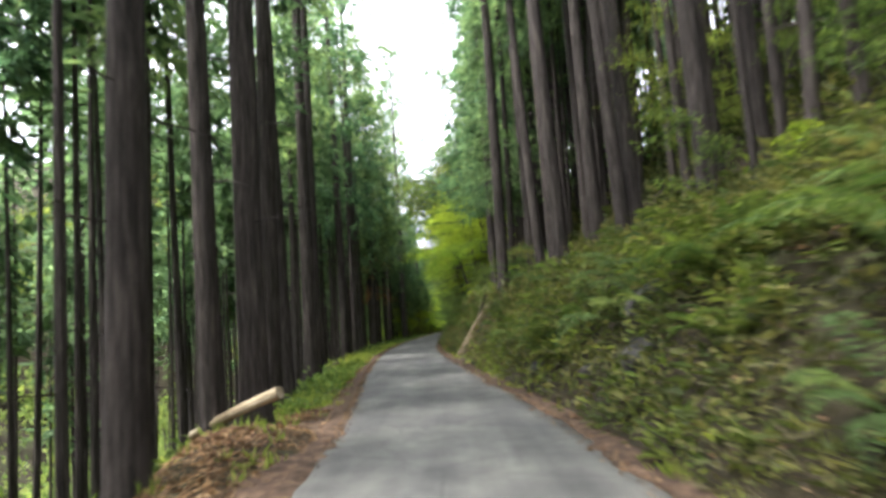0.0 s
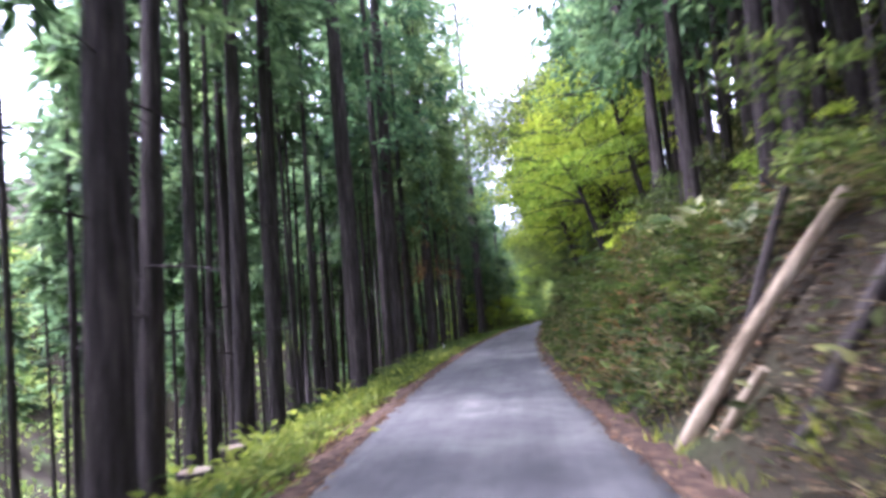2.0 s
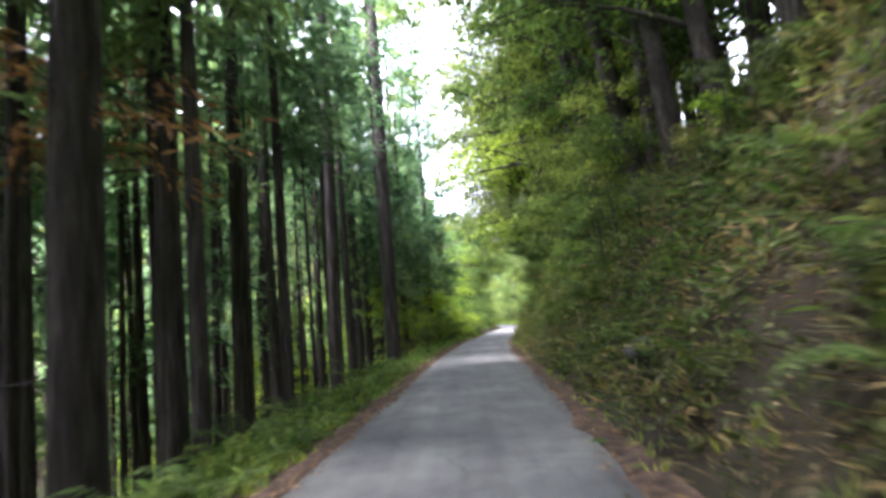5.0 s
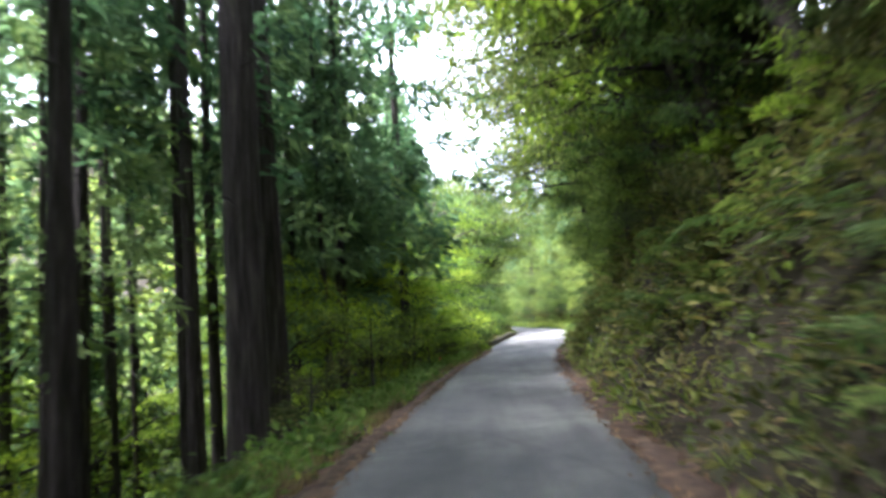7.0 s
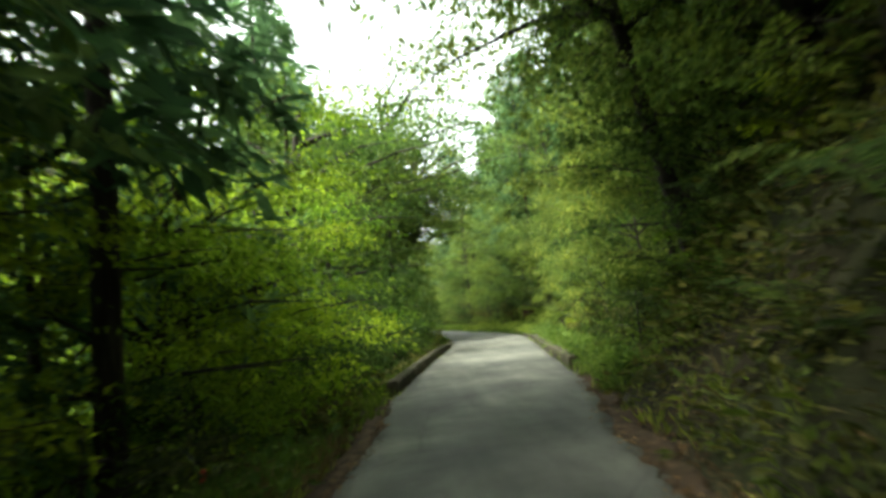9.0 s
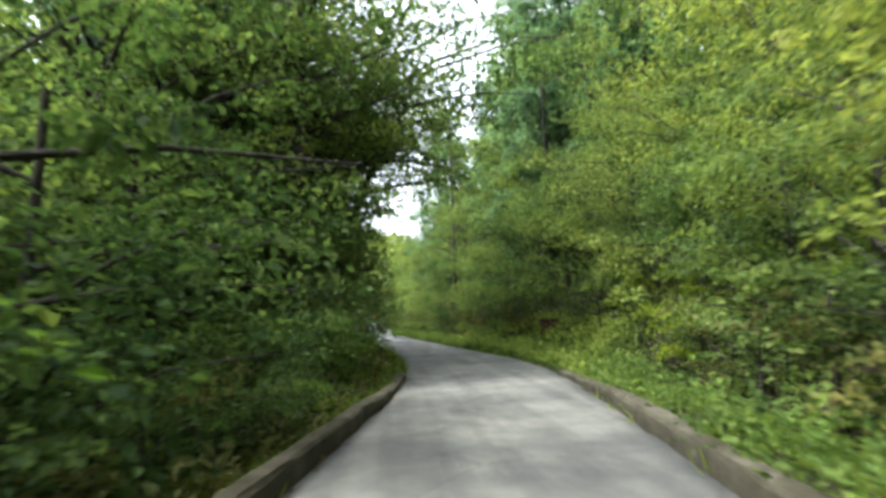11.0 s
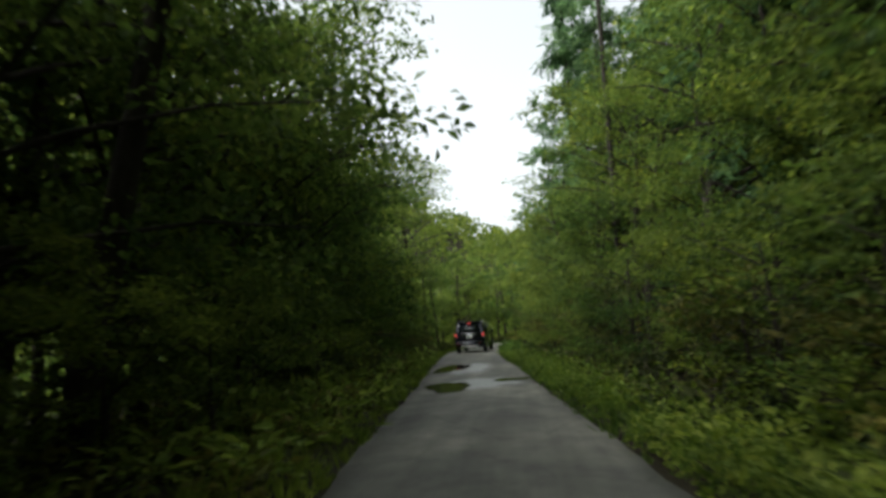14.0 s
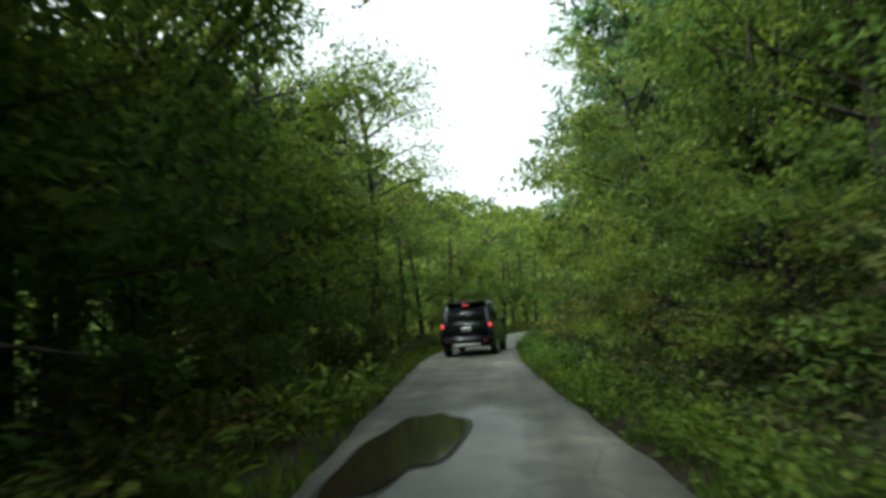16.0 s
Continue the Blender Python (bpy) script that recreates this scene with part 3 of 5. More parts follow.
for y in np.arange(-2, 106, 3.0):
    for u in (-5.8, -8.2, -11.4, -15, -19.5):
        if (y < 20 and u < -18) or (y > 84 and u < -7 and rng.random() < 0.5):
            continue
        if rng.random() < ((0.62 if y < 38 else 0.5) if u > -13 else 0.9):
            continue
        uu, yy = u + rng.normal(0, 0.8), y + rng.normal(0, 0.9)
        x = float(centre(yy)) + uu
        if u > -7 and min(math.hypot(x - a, yy - b) for a, b in taken) < 2.4:
            continue
        low = yy > 72 and (u < -10 or yy > 90) and rng.random() < 0.6
        if u < -13:
            stand_at(deep, x, yy)
        else:
            cedar_at(x, yy, 0, (5,) if low else (0, 1, 6) if yy > 66 else (0, 1, 3, 3), CEDAR_LEFT, "plantation cedars")
# slim suppressed stems between the larger ones
for _ in range(285):
    yy, uu = rng.uniform(2, 78) if _ < 160 else rng.uniform(46, 86) if _ < 240 else rng.uniform(30, 66), -5.6 - 14 * rng.random() ** 1.2
    x = float(centre(yy)) + uu
    if min(math.hypot(x - a, yy - b) for a, b in taken) > (1.1 if uu > -7.5 else 0.7):
        stand_at(slim_left, x, yy)
# right hillside above the bank
for y in np.arange(5, 98, 2.3):
    for u in (4.3, 6.2, 8.4, 11, 14.5, 19):
        if (u < 5.5 and y < 60) or (y < 20 and u > 12) or rng.random() < 0.28 + (0.5 * step(52, 62, y) + 0.4 * step(24, 30, y) if u < 5 else 0):
            continue
        uu, yy = u + rng.normal(0, 0.6), y + rng.normal(0, 0.8)
        if u > 10:
            stand_at(deep, float(centre(yy)) + uu, yy)
        else:
            cedar_at(float(centre(yy)) + uu, yy, 0, (0, 1, 3), CEDAR_RIGHT, "hillside cedars")


for x, y, d in ((2.15, 24.6, 0.38), (3.62, 20.1, 0.4), (3.67, 21.95, 0.32), (3.29, 22.25, 0.3), (3.7, 27.6, 0.34), (4.9, 16.6, 0.38), (5.6, 13.6, 0.42), (4.6, 25.4, 0.3), (3.1, 30.4, 0.3)):
    cedar_at(x, y, d, (0, 1, 3), CEDAR_RIGHT, "hillside cedars")
for _ in range(150):
    yy, uu = rng.uniform(10, 80), 5.8 + 9 * rng.random() ** 1.2
    x = float(centre(yy)) + uu
    if min(math.hypot(x - a, yy - b) for a, b in taken) > 0.8:
        cedar_at(x, yy, 0, (0, 1, 2), "slim dark cedar high on the bank", "hillside cedars", SLIM_CEDARS[rng.integers(0, 3)])
for u, y in ((4.5, 30.5), (4.6, 34.5), (4.8, 38), (5.6, 42), (6.2, 47.5), (6.4, 54), (5.4, 59), (6.6, 33), (7.2, 40)):
    cedar_at(float(centre(y)) + u, y, 0, (8,), "cedar with low green boughs reaching over the road", "hillside cedars")
for u, y in ((-4.4, 51.5), (-4.1, 56.4), (-4.3, 60.2), (-4.2, 64.6)):
    cedar_at(float(centre(y)) + u, y, 0, (9,), "cedar with wide green boughs at the road's edge", "plantation cedars")
for u, y in ((-6.3, 83.5), (-7.3, 86.5), (-6.7, 90.5), (-8.2, 92.5)):
    cedar_at(float(centre(y)) + u, y, 0, (9,), "tall cedar at the end of the plantation", "plantation cedars")
for u, y in ((-9.4, 72.5), (-8.2, 82.6), (-5.2, 90.4)):
    cedar_at(float(centre(y)) + u, y, 0, (8, 6), "cedar with low green boughs at the plantation's edge", "plantation cedars")
# the wooded slope high above the bank
for _ in range(80):
    yy, uu = rng.uniform(6, 74), 9.5 + 18 * rng.random()
    x = float(centre(yy)) + uu
    if min(math.hypot(x - a, yy - b) for a, b in taken) > 1.4:
        stand_at(deep, x, yy)
# unseen cedars added behind the start to keep the sun off the bank
for _ in range(125):
    yy = rng.uniform(-30, 1)
    uu = -4.5 - 14 * rng.random() if _ < 80 else 5.5 + 16 * rng.random()
    stand_at(deep, float(centre(yy)) + uu, yy)
# closer rows where the plantation ends
_kept_rng, rng = rng, np.random.default_rng(91)
for y in np.arange(62, 93, 2.5):
    for u in (-8.4, -11, -14.5, -18.5):
        uu, yy = u + rng.normal(0, 0.7), y + rng.normal(0, 0.7)
        x = float(centre(yy)) + uu
        if rng.random() < 0.45 or min(math.hypot(x - a, yy - b) for a, b in taken) < 1.5:
            continue
        if u < -13:
            stand_at(deep, x, yy)
        else:
            cedar_at(x, yy, 0, (0, 1, 3), CEDAR_LEFT, "plantation cedars")
for _ in range(60):
    yy, uu = rng.uniform(62, 90), -7.5 - 12 * rng.random()
    x = float(centre(yy)) + uu
    if min(math.hypot(x - a, yy - b) for a, b in taken) > 0.9:
        stand_at(slim_left, x, yy)
rng = _kept_rng
slim_left.build("cedar_stand", "slim dark cedars crowded among the larger ones", "trees")
deep.build("cedar_stand", "cedars deep in the plantation, with unseen shading cedars behind the start", "trees")


_crowns = {}


def reach_into_road(me, m, y):
    """How far the boughs of a tree at the pose m come into the space that is kept free over the road."""
    if me.name not in _crowns:
        v = np.empty(len(me.vertices) * 3, np.float32)
        me.vertices.foreach_get("co", v)
        _crowns[me.name] = v.reshape(-1, 3)
    w = _crowns[me.name] @ np.array(m.to_3x3()).T + np.array(m.translation)
    u = w[:, 0] - centre(w[:, 1])
    high = 0.5 if y < 108 else 1.1 if y > 165 else (0.9 if m.translation.x < centre(y) else 3.1) if y > 142 else -0.2 if m.translation.x < centre(y) else 1.8
    free = np.where(w[:, 2] < 3.6, 1.75, high)
    low = w[:, 2] < (4.1 if 76 < y < 100 else 5.0 if y < 113 else 5.0 if (123 < y < 133 or 139 < y < 149) and m.translation.x < centre(y) and m.col[2].x > 0.12 * m.col[2].length else 6.5 if y < 128 and m.translation.x < centre(y) else 30)
    side = 1 if m.translation.x > centre(y) else -1
    return max(0.0, float((free[low] - side * u[low]).max())) if low.any() else 0.0


def trees(kinds, label, category, group, name, spots, size=(0.85, 1.15), sink=0.0, lean=(0, 0)):
    for u, y in spots:
        k, s, turn = kinds[rng.integers(0, len(kinds))], rng.uniform(*size), rng.uniform(0, 360)
        tip = (lean[0] + rng.normal(0, 2), lean[1] + rng.normal(0, 2))
        for _ in range(3):
            x, yy, z = spot(u, y)
            m = pose(x, yy, z - sink, *tip, 0) @ pose(0, 0, 0, 0, 0, turn) @ Matrix.Scale(s, 4)
            over = reach_into_road(k[1], m, yy)
            u += over * (1 if u > 0 else -1)
            if over < 0.02:
                break
        x, yy, z = spot(u, y)
        tree_thing(name, label, category, group, k, (x, yy, z - sink), s, turn, tip)


def row(u, y0, y1, gap, jitter=0.6, skip=0.0):
    return [(u + rng.normal(0, jitter), y + rng.normal(0, gap * 0.25)) for y in np.arange(y0, y1, gap) if rng.random() > skip]


# ---- broadleaf woods ----
trees(MAPLES, "maple with bright yellow-green leaves overhanging the road", "tree", "roadside maples", "maple_tree",
      [(3.9, 41.6), (5.4, 42.4), (3.7, 43.5), (3.4, 46.5), (3.6, 50), (4.6, 53), (5.4, 57.5), (5.3, 45.5), (5.2, 49)], (0.85, 1.05), 0.2, (0, -15))
trees(MAPLES[1:], "small maple with bright yellow-green boughs hanging over the verge", "tree", "roadside maples", "maple_tree",
      [(3.2, 44.3), (3.3, 46.4), (3.4, 48.6), (3.6, 52)], (0.7, 0.85), 0.3, (0, -24))
trees(TREES[:2], "dark leafy tree high on the bank", "tree", "bank trees", "broadleaf_tree", [(7.0, 8.5), (8.8, 12), (7.6, 16.5), (10.5, 7)], (0.6, 0.8), 0.2)
trees(CANOPY, "leafy broadleaf tree spreading its boughs over the road", "tree", "bank trees", "broadleaf_tree",
      [(4.6, 63), (4.7, 66.5), (4.6, 70.5), (4.8, 74.5), (5.0, 78), (4.9, 81), (4.9, 84.5), (4.8, 88), (4.8, 92), (4.9, 96.5), (7.5, 74), (7.6, 88), (7.6, 81), (7.4, 67)], (1.4, 1.65), 0.3, (0, -6))
trees(CANOPY, "leafy broadleaf tree arching over the road", "tree", "bank trees", "broadleaf_tree",
      [(5.6, 93.5), (5.7, 98.5), (5.8, 104)], (1.55, 1.75), 0.3, (0, -14))
trees(TREES[2:], "tall dark leafy broadleaf tree on the bank", "tree", "bank trees", "broadleaf_tree",
      [(5.2, 62), (4.9, 65.5), (5.0, 69), (5.2, 73), (7.5, 67), (7.8, 71)], (1.15, 1.35), 0.3, (0, -3))
trees(HILL_TREES, "dark leafy broadleaf tree on the bank", "tree", "bank trees", "broadleaf_tree",
      [(6.2, 77.5), (5.4, 82), (5.0, 87), (4.8, 91.5), (4.7, 95.5), (4.9, 99), (5.0, 102.5), (5.4, 106.5), (7.5, 81), (7.0, 94), (7.5, 100), (8, 105), (8.2, 110), (9, 114), (8.4, 118), (11.5, 112), (12, 117)], (0.9, 1.2), 0.3, (0, -6))
trees(CANOPY, "leafy broadleaf tree spreading its boughs over the bridge", "tree", "bank trees", "broadleaf_tree",
      [(6.0, 101), (6.2, 106), (6.4, 84), (6.2, 90), (6.2, 95)], (1.2, 1.4), 0.3, (0, -4))
trees(CANOPY, "leafy broadleaf tree with boughs hanging over the road", "tree", "roadside woods", "broadleaf_tree",
      [(-7.5, 110.5), (-5.0, 126.8), (-5.1, 130.2), (-6.0, 124)], (1.15, 1.35), 0.3, (0, 10))
trees(BUSHES, "bright green leafy bush beyond the bridge curb", "bush", "bridge bushes", "leafy_bush",
      [(4.6, 107.5), (4.7, 110.5), (4.6, 113), (4.7, 115.5), (4.6, 118), (6.4, 109), (6.8, 112), (6.6, 115), (7.0, 118.5), (5.4, 121), (7.8, 122), (5.6, 124.5)], (0.95, 1.3), 0.3)
trees(MAPLES, "small bright green maple among the cedars", "tree", "understorey", "maple_tree",
      [(-6.8, 88), (-8.2, 91), (-6.2, 93.5), (-10.5, 86), (-11.4, 82), (-11.5, 90), (-13.4, 78.5), (-14.5, 84)], (0.9, 1.2), 0.2)
for u, y, sz in ((-6.6, 98.5, 0.7), (-5.9, 95.6, 0.75), (-7.6, 93, 0.8), (-9, 99, 0.9), (-10.5, 94, 0.9)):
    tree_thing("conifer_tree", "dark conifer with branches down to the ground", "tree", "dark conifers", CEDARS[5 if y > 94 else 4], spot(u, y), sz, rng.uniform(0, 360))
trees(FAR_TREES, "green understorey tree among the cedars", "tree", "understorey", "broadleaf_tree",
      row(-11.5, 76, 100, 4) + row(-14, 60, 104, 5) + row(-22, 50, 104, 7), (0.7, 1.0))
trees(BRIDGE_MAPLES, "bright yellow-green leafy tree by the bridge", "tree", "bridge trees", "maple_tree",
      [(-4.6, 99.5), (-4.5, 102.5), (-4.6, 105.5), (-4.7, 108.5), (-7.5, 97.5), (-8, 102), (-6.4, 100.5), (-6.8, 104.5)], (0.95, 1.2), 0.3, (0, 8))
trees(HILL_TREES[::2], "dense dark green broadleaf tree beside the road", "tree", "roadside woods", "broadleaf_tree",
      row(-5.8, 111, 124, 3.8, 0.2) + row(-7.0, 125, 133, 3.0, 0.3) + row(-4.9, 166, 186, 2.9, 0.25), (1.25, 1.6), 0.0, (0, 3))
trees(FAR_TREES, "tall dark leafy tree inside the bend", "tree", "roadside woods", "broadleaf_tree",
      row(-5.2, 187, 216, 3.0, 0.4) + row(-9.5, 187, 210, 4.5, 0.4), (0.85, 1.15))
trees(HILL_TREES[::2], "tall dense broadleaf tree leaning out over the road", "tree", "roadside woods", "broadleaf_tree",
      row(-5.3, 141, 166, 2.9, 0.25), (1.45, 1.75), 0.0, (0, 4))
trees(HILL_TREES[::2], "tall dense broadleaf tree behind the roadside trees", "tree", "roadside woods", "broadleaf_tree",
      row(-7.4, 146, 168, 4.6, 0.3), (1.5, 1.8), 0.0, (0, 4))
trees(FAR_TREES, "tall dark green broadleaf tree", "tree", "roadside woods", "broadleaf_tree",
      row(-9.4, 107, 182, 4.2, 0.5), (1.4, 1.75))
trees(HILL_TREES[::2], "tall dense dark green tree by the dirt track", "tree", "roadside woods", "broadleaf_tree",
      [(-7.6, 122.5), (-7.4, 126), (-7.8, 129.5), (-8.2, 132.5), (-9.6, 124.5), (-9.8, 128.5), (-9.6, 141)], (1.25, 1.5))
trees(FAR_TREES, "leafy green tree in the woods", "tree", "roadside woods", "broadleaf_tree",
      row(-12.5, 104, 190, 2.8), (1.2, 1.7))
trees(FAR_TREES, "leafy green tree beyond the bend", "tree", "roadside woods", "broadleaf_tree",
      [(u + rng.normal(0, 0.8), y + rng.normal(0, 0.8)) for y in (188, 193, 199, 206, 214, 224) for u in (3.6,)] + [(3.4, 191), (3.6, 184.5), (3.6, 181)], (1.0, 1.35))
trees(FAR_TREES, "tall leafy green tree beyond the bend", "tree", "roadside woods", "broadleaf_tree",
      [(u + rng.normal(0, 0.8), y + rng.normal(0, 0.8)) for y in (188, 195, 203, 213) for u in (6.5, 10)], (1.3, 1.7))
trees(HILL_TREES[:2], "sunlit green broadleaf tree on the hillside", "tree", "hillside woods", "broadleaf_tree",
      row(5.7, 165, 184, 3.0, 0.3), (0.95, 1.25), 0.2)
# only the darker leaf kinds here: the slope's shade is put into leaf colour
trees(HILL_TREES[::2], "tall green broadleaf tree on the hillside", "tree", "hillside woods", "broadleaf_tree",
      row(5.9, 142, 165, 2.8, 0.3), (0.85, 1.1), 0.2)
trees(HILL_TREES, "tall green broadleaf tree high on the hillside", "tree", "hillside woods", "broadleaf_tree",
      row(10.0, 122, 150, 6.5), (1.1, 1.3), 0.2)
trees(BUSHES, "tall leafy bush covering the slope to the ground", "bush", "hillside bushes", "leafy_bush",
      row(6.0, 122, 136, 2.9, 0.4) + row(8.6, 120, 136, 3.4, 0.5), (1.15, 1.75), 0.3)
# same bushes without the lighter leaf, so their colour carries the shade
trees(BUSHES[1:], "tall leafy bush covering the slope, its shade put into a darker leaf", "bush", "hillside bushes", "leafy_bush",
      row(6.0, 136, 146, 2.9, 0.4) + row(8.6, 137, 146, 3.4, 0.5), (1.15, 1.75), 0.3)
trees(FAR_TREES, "green broadleaf tree on the wooded hillside", "tree", "hillside woods", "broadleaf_tree",
      row(9.4, 150, 190, 4.0) + row(13, 100, 186, 4.2), (1.15, 1.55))
for u, y, s in ((11, 125, 1.15), (12.2, 130, 1.3), (10.6, 135, 1.2), (13, 121, 1.2), (14.5, 126, 1.2), (8.0, 141.5, 1.25), (7.6, 145, 1.2), (8.2, 148.5, 1.2), (10, 143.5, 1.3), (9.8, 149, 0.95), (10, 154.5, 0.95), (9.6, 160, 0.95), (7.2, 176, 1.35), (8.3, 181.5, 1.45), (8.2, 170, 1.2), (12, 161, 1.1), (12.5, 149, 1.1), (14, 155, 1.2), (10.5, 143, 1.15), (17, 148, 1.3), (13, 140, 1.1), (16, 134, 1.1),
                (9.5, 181, 1.2), (13, 176, 1.35), (16, 168, 1.4), (19, 160, 1.3), (13.5, 187, 1.3)):
    tree_thing("conifer_tree", "dark green pointed conifer on the hillside", "tree", "hillside conifers", CEDARS[7 if u < 9 else 4], spot(u, y), s, rng.uniform(0, 360))
# added conifers, hidden by the roadside trees, that shade the road's right side
for y in np.arange(125, 143, 5.6):
    tree_thing("conifer_tree", "tall conifer added behind the roadside trees to shade the right side", "tree", "roadside conifers", CEDARS[4], spot(-10.6 + rng.normal(0, 0.6), y + rng.normal(0, 0.6)), rng.uniform(1.35, 1.6), rng.uniform(0, 360))
_sn = Shape().tube([(0, 0, -0.5), (0.1, 0, 8), (0.2, 0.1, 15), (0.25, 0.1, 18)], [0.16, 0.11, 0.06, 0.02], 7)
for _h, _a in ((6, 0.4), (8, 2.2), (10, 3.9), (11.5, 5.2), (13, 1.1), (14.5, 2.9)):
    _sn.tube([(0.1, 0, _h), (0.1 + 0.7 * math.cos(_a), 0.7 * math.sin(_a), _h + 0.1)], [0.025, 0.008], 4)
_ob = thing("dead_tree", "bare grey dead trunk standing among the trees", "tree", mesh=_sn.mesh("dead_tree", M_BARK2, True))
_ob.location = spot(5.6, 158)
trees(SHRUBS, "leafy green roadside shrub", "bush", "roadside shrubs", "shrub",
      row(4.2, 119, 128.4, 1.6, 0.5) + row(6.2, 114, 130, 1.8, 0.6) + row(3.9, 101, 117, 1.8, 0.3), (0.75, 1.15), 0.1)
trees(SHRUBS[:2], "leafy green shrub under the hillside trees", "bush", "roadside shrubs", "shrub",
      row(3.8, 132.2, 184, 1.6, 0.25), (0.75, 1.1), 0.1)
trees(SHRUBS[:2], "dark leafy shrub at the road's edge", "bush", "roadside shrubs", "shrub",
      row(-3.7, 101, 122, 1.7, 0.25) + row(-3.6, 141, 184, 1.7, 0.25) + row(-6.8, 142, 170, 2.8, 0.4) + row(-3.6, 82, 98, 2.2, 0.3), (0.7, 1.05), 0.15)
trees(SHRUBS, "leafy shrub growing out of the bank", "bush", "bank shrubs", "shrub",
      row(4.0, 27, 60, 2.0, 0.4, 0.2) + row(5.4, 4, 98, 2.8, 0.6, 0.35) + row(3.7, 60, 98, 1.7, 0.4, 0.1), (0.5, 0.85), 0.1)

trees(BUSHES[1:], "leafy bush drooping over the bridge curb", "bush", "roadside shrubs", "leafy_bush",
      [(-4.2, 114.5), (-4.2, 117.5), (-4.3, 120.3)], (0.8, 0.95), 0.2)
trees(BUSHES[:1], "light green leafy bush in front of the dark trees", "bush", "roadside shrubs", "leafy_bush",
      [(-4.1, 122.6), (-4.3, 124.9), (-4.7, 127.2)], (1.0, 1.25), 0.2, (0, 8))
trees(BUSHES[1:], "dark bush at the end of the dirt track", "bush", "roadside shrubs", "leafy_bush",
      [(-8.3, 133.5), (-8.6, 136.3), (-8.2, 139.2), (-8.5, 130.5)], (1.0, 1.3), 0.2)
trees(BUSHES[1:], "dense low bush crowding the verge", "bush", "roadside shrubs", "leafy_bush",
      row(4.3, 136, 166, 3.6, 0.2) + row(-4.6, 142, 166, 4.5, 0.2), (0.7, 0.95), 0.2)

trees(CANOPY, "broadleaf tree leaning out far over the road", "tree", "bank trees", "broadleaf_tree",
      [(5.2, 78), (5.3, 82.5), (5.0, 87), (5.0, 91.5), (5.2, 97), (3.9, 80.3), (4.0, 99)], (1.15, 1.4), 0.3, (0, -11))
trees(TREES, "leafy tree leaning out over the bridge", "tree", "roadside woods", "broadleaf_tree",
      [(-4.7, 115), (-4.9, 121)], (1.15, 1.4), 0.2, (0, 12))
trees(CANOPY, "tall broadleaf tree with spreading boughs by the dirt track", "tree", "roadside woods", "broadleaf_tree",
      [(-6.8, 127.5), (-7.2, 131), (-9.0, 121), (-8.6, 135.5), (-10.5, 131), (-10.8, 125.5), (-10.4, 138)], (1.4, 1.6), 0.2, (0, 6))
trees(MAPLES[1:], "leafy bush with layered boughs drooping over the curb", "bush", "roadside shrubs", "leafy_bush",
      [(-3.9, 118.6), (-4.1, 121.0)], (0.55, 0.62), 0.9, (0, 10))

trees(BUSHES[1:], "dark leafy bush crowding the shaded bank", "bush", "bank shrubs", "leafy_bush",
      row(3.7, 66, 99, 2.3, 0.25) + row(5.0, 66, 100, 2.8, 0.3), (0.75, 1.05), 0.2)

trees(ARCHES, "tall broadleaf tree arching over the road from the bank", "tree", "bank trees", "broadleaf_tree",
      [(4.9, 79.5), (4.4, 82), (4.3, 85), (4.6, 88.3), (4.3, 92), (4.4, 95.5), (5.2, 99)], (0.85, 1.05), 0.3, (0, -17))

trees(MAPLES, "light green maple leaning out over the road", "tree", "bank trees", "maple_tree",
      [(4.2, 77.5), (4.2, 81.4)], (1.3, 1.5), 0.3, (0, -18))
trees(CANOPY, "dark broadleaf tree spreading its boughs over the road", "tree", "roadside woods", "broadleaf_tree",
      [(-5.4, 124.6), (-5.2, 128), (-5.8, 142.3)], (1.55, 1.75), 0.2, (0, 12))

# ---- far woods that cover the hills ----


def far_woods(label, count, box, leaves, size, spread, seed, mat=M_LEAF):
    r = np.random.default_rng(seed)
    u0, u1, y0, y1 = box
    u, y = r.uniform(u0, u1, count), r.uniform(y0, y1, count)
    s = r.uniform(0.6, 1.3, count)
    base = np.stack([centre(y) + u, y, land(u, y) + spread * s * 0.8], 1)
    off = unit(r, count * leaves) * (r.random(count * leaves) ** 0.4)[:, None] * (spread, spread, spread * 1.25)
    off *= np.repeat(s, leaves)[:, None] * (1 - 0.35 * np.clip(off[:, 2:] / spread, 0, 1))
    ln = size * r.uniform(0.6, 1.4, len(off))
    me = Shape().leaves(np.repeat(base, leaves, 0) + off, off + r.normal(0, 0.8, off.shape), unit(r, len(off)) + (0, 0, 0.9), ln, ln * 0.7).mesh("far_woods", mat)
    return thing("far_woods", label, "woods", kind="stuff", mesh=me)


far_woods("sunlit green woods covering the far side of the valley", 1900, (-185, -32, -10, 170), 44, 1.0, 3.4, 401, M_HILL)
far_woods("green woods on the slope across the valley", 330, (-105, -34, 106, 150), 50, 0.9, 3.0, 412, M_HILL)
far_woods("green woods on the hill behind", 130, (-140, -28, 160, 290), 60, 1.05, 3.0, 402)
far_woods("low leafy scrub among the cedars", 150, (-26, -10, 8, 70), 45, 0.4, 1.1, 411, M_HILL)
far_woods("green scrub covering the lower slope", 560, (-48, -13, -10, 112), 45, 0.7, 2.0, 406, M_HILL)
far_woods("dense green woods beyond the bend", 190, (-34, -4.8, 189, 240), 60, 0.55, 2.2, 407)
far_woods("dense green woods on the inside of the bend", 130, (4.2, 30, 190, 240), 60, 0.55, 2.4, 408)
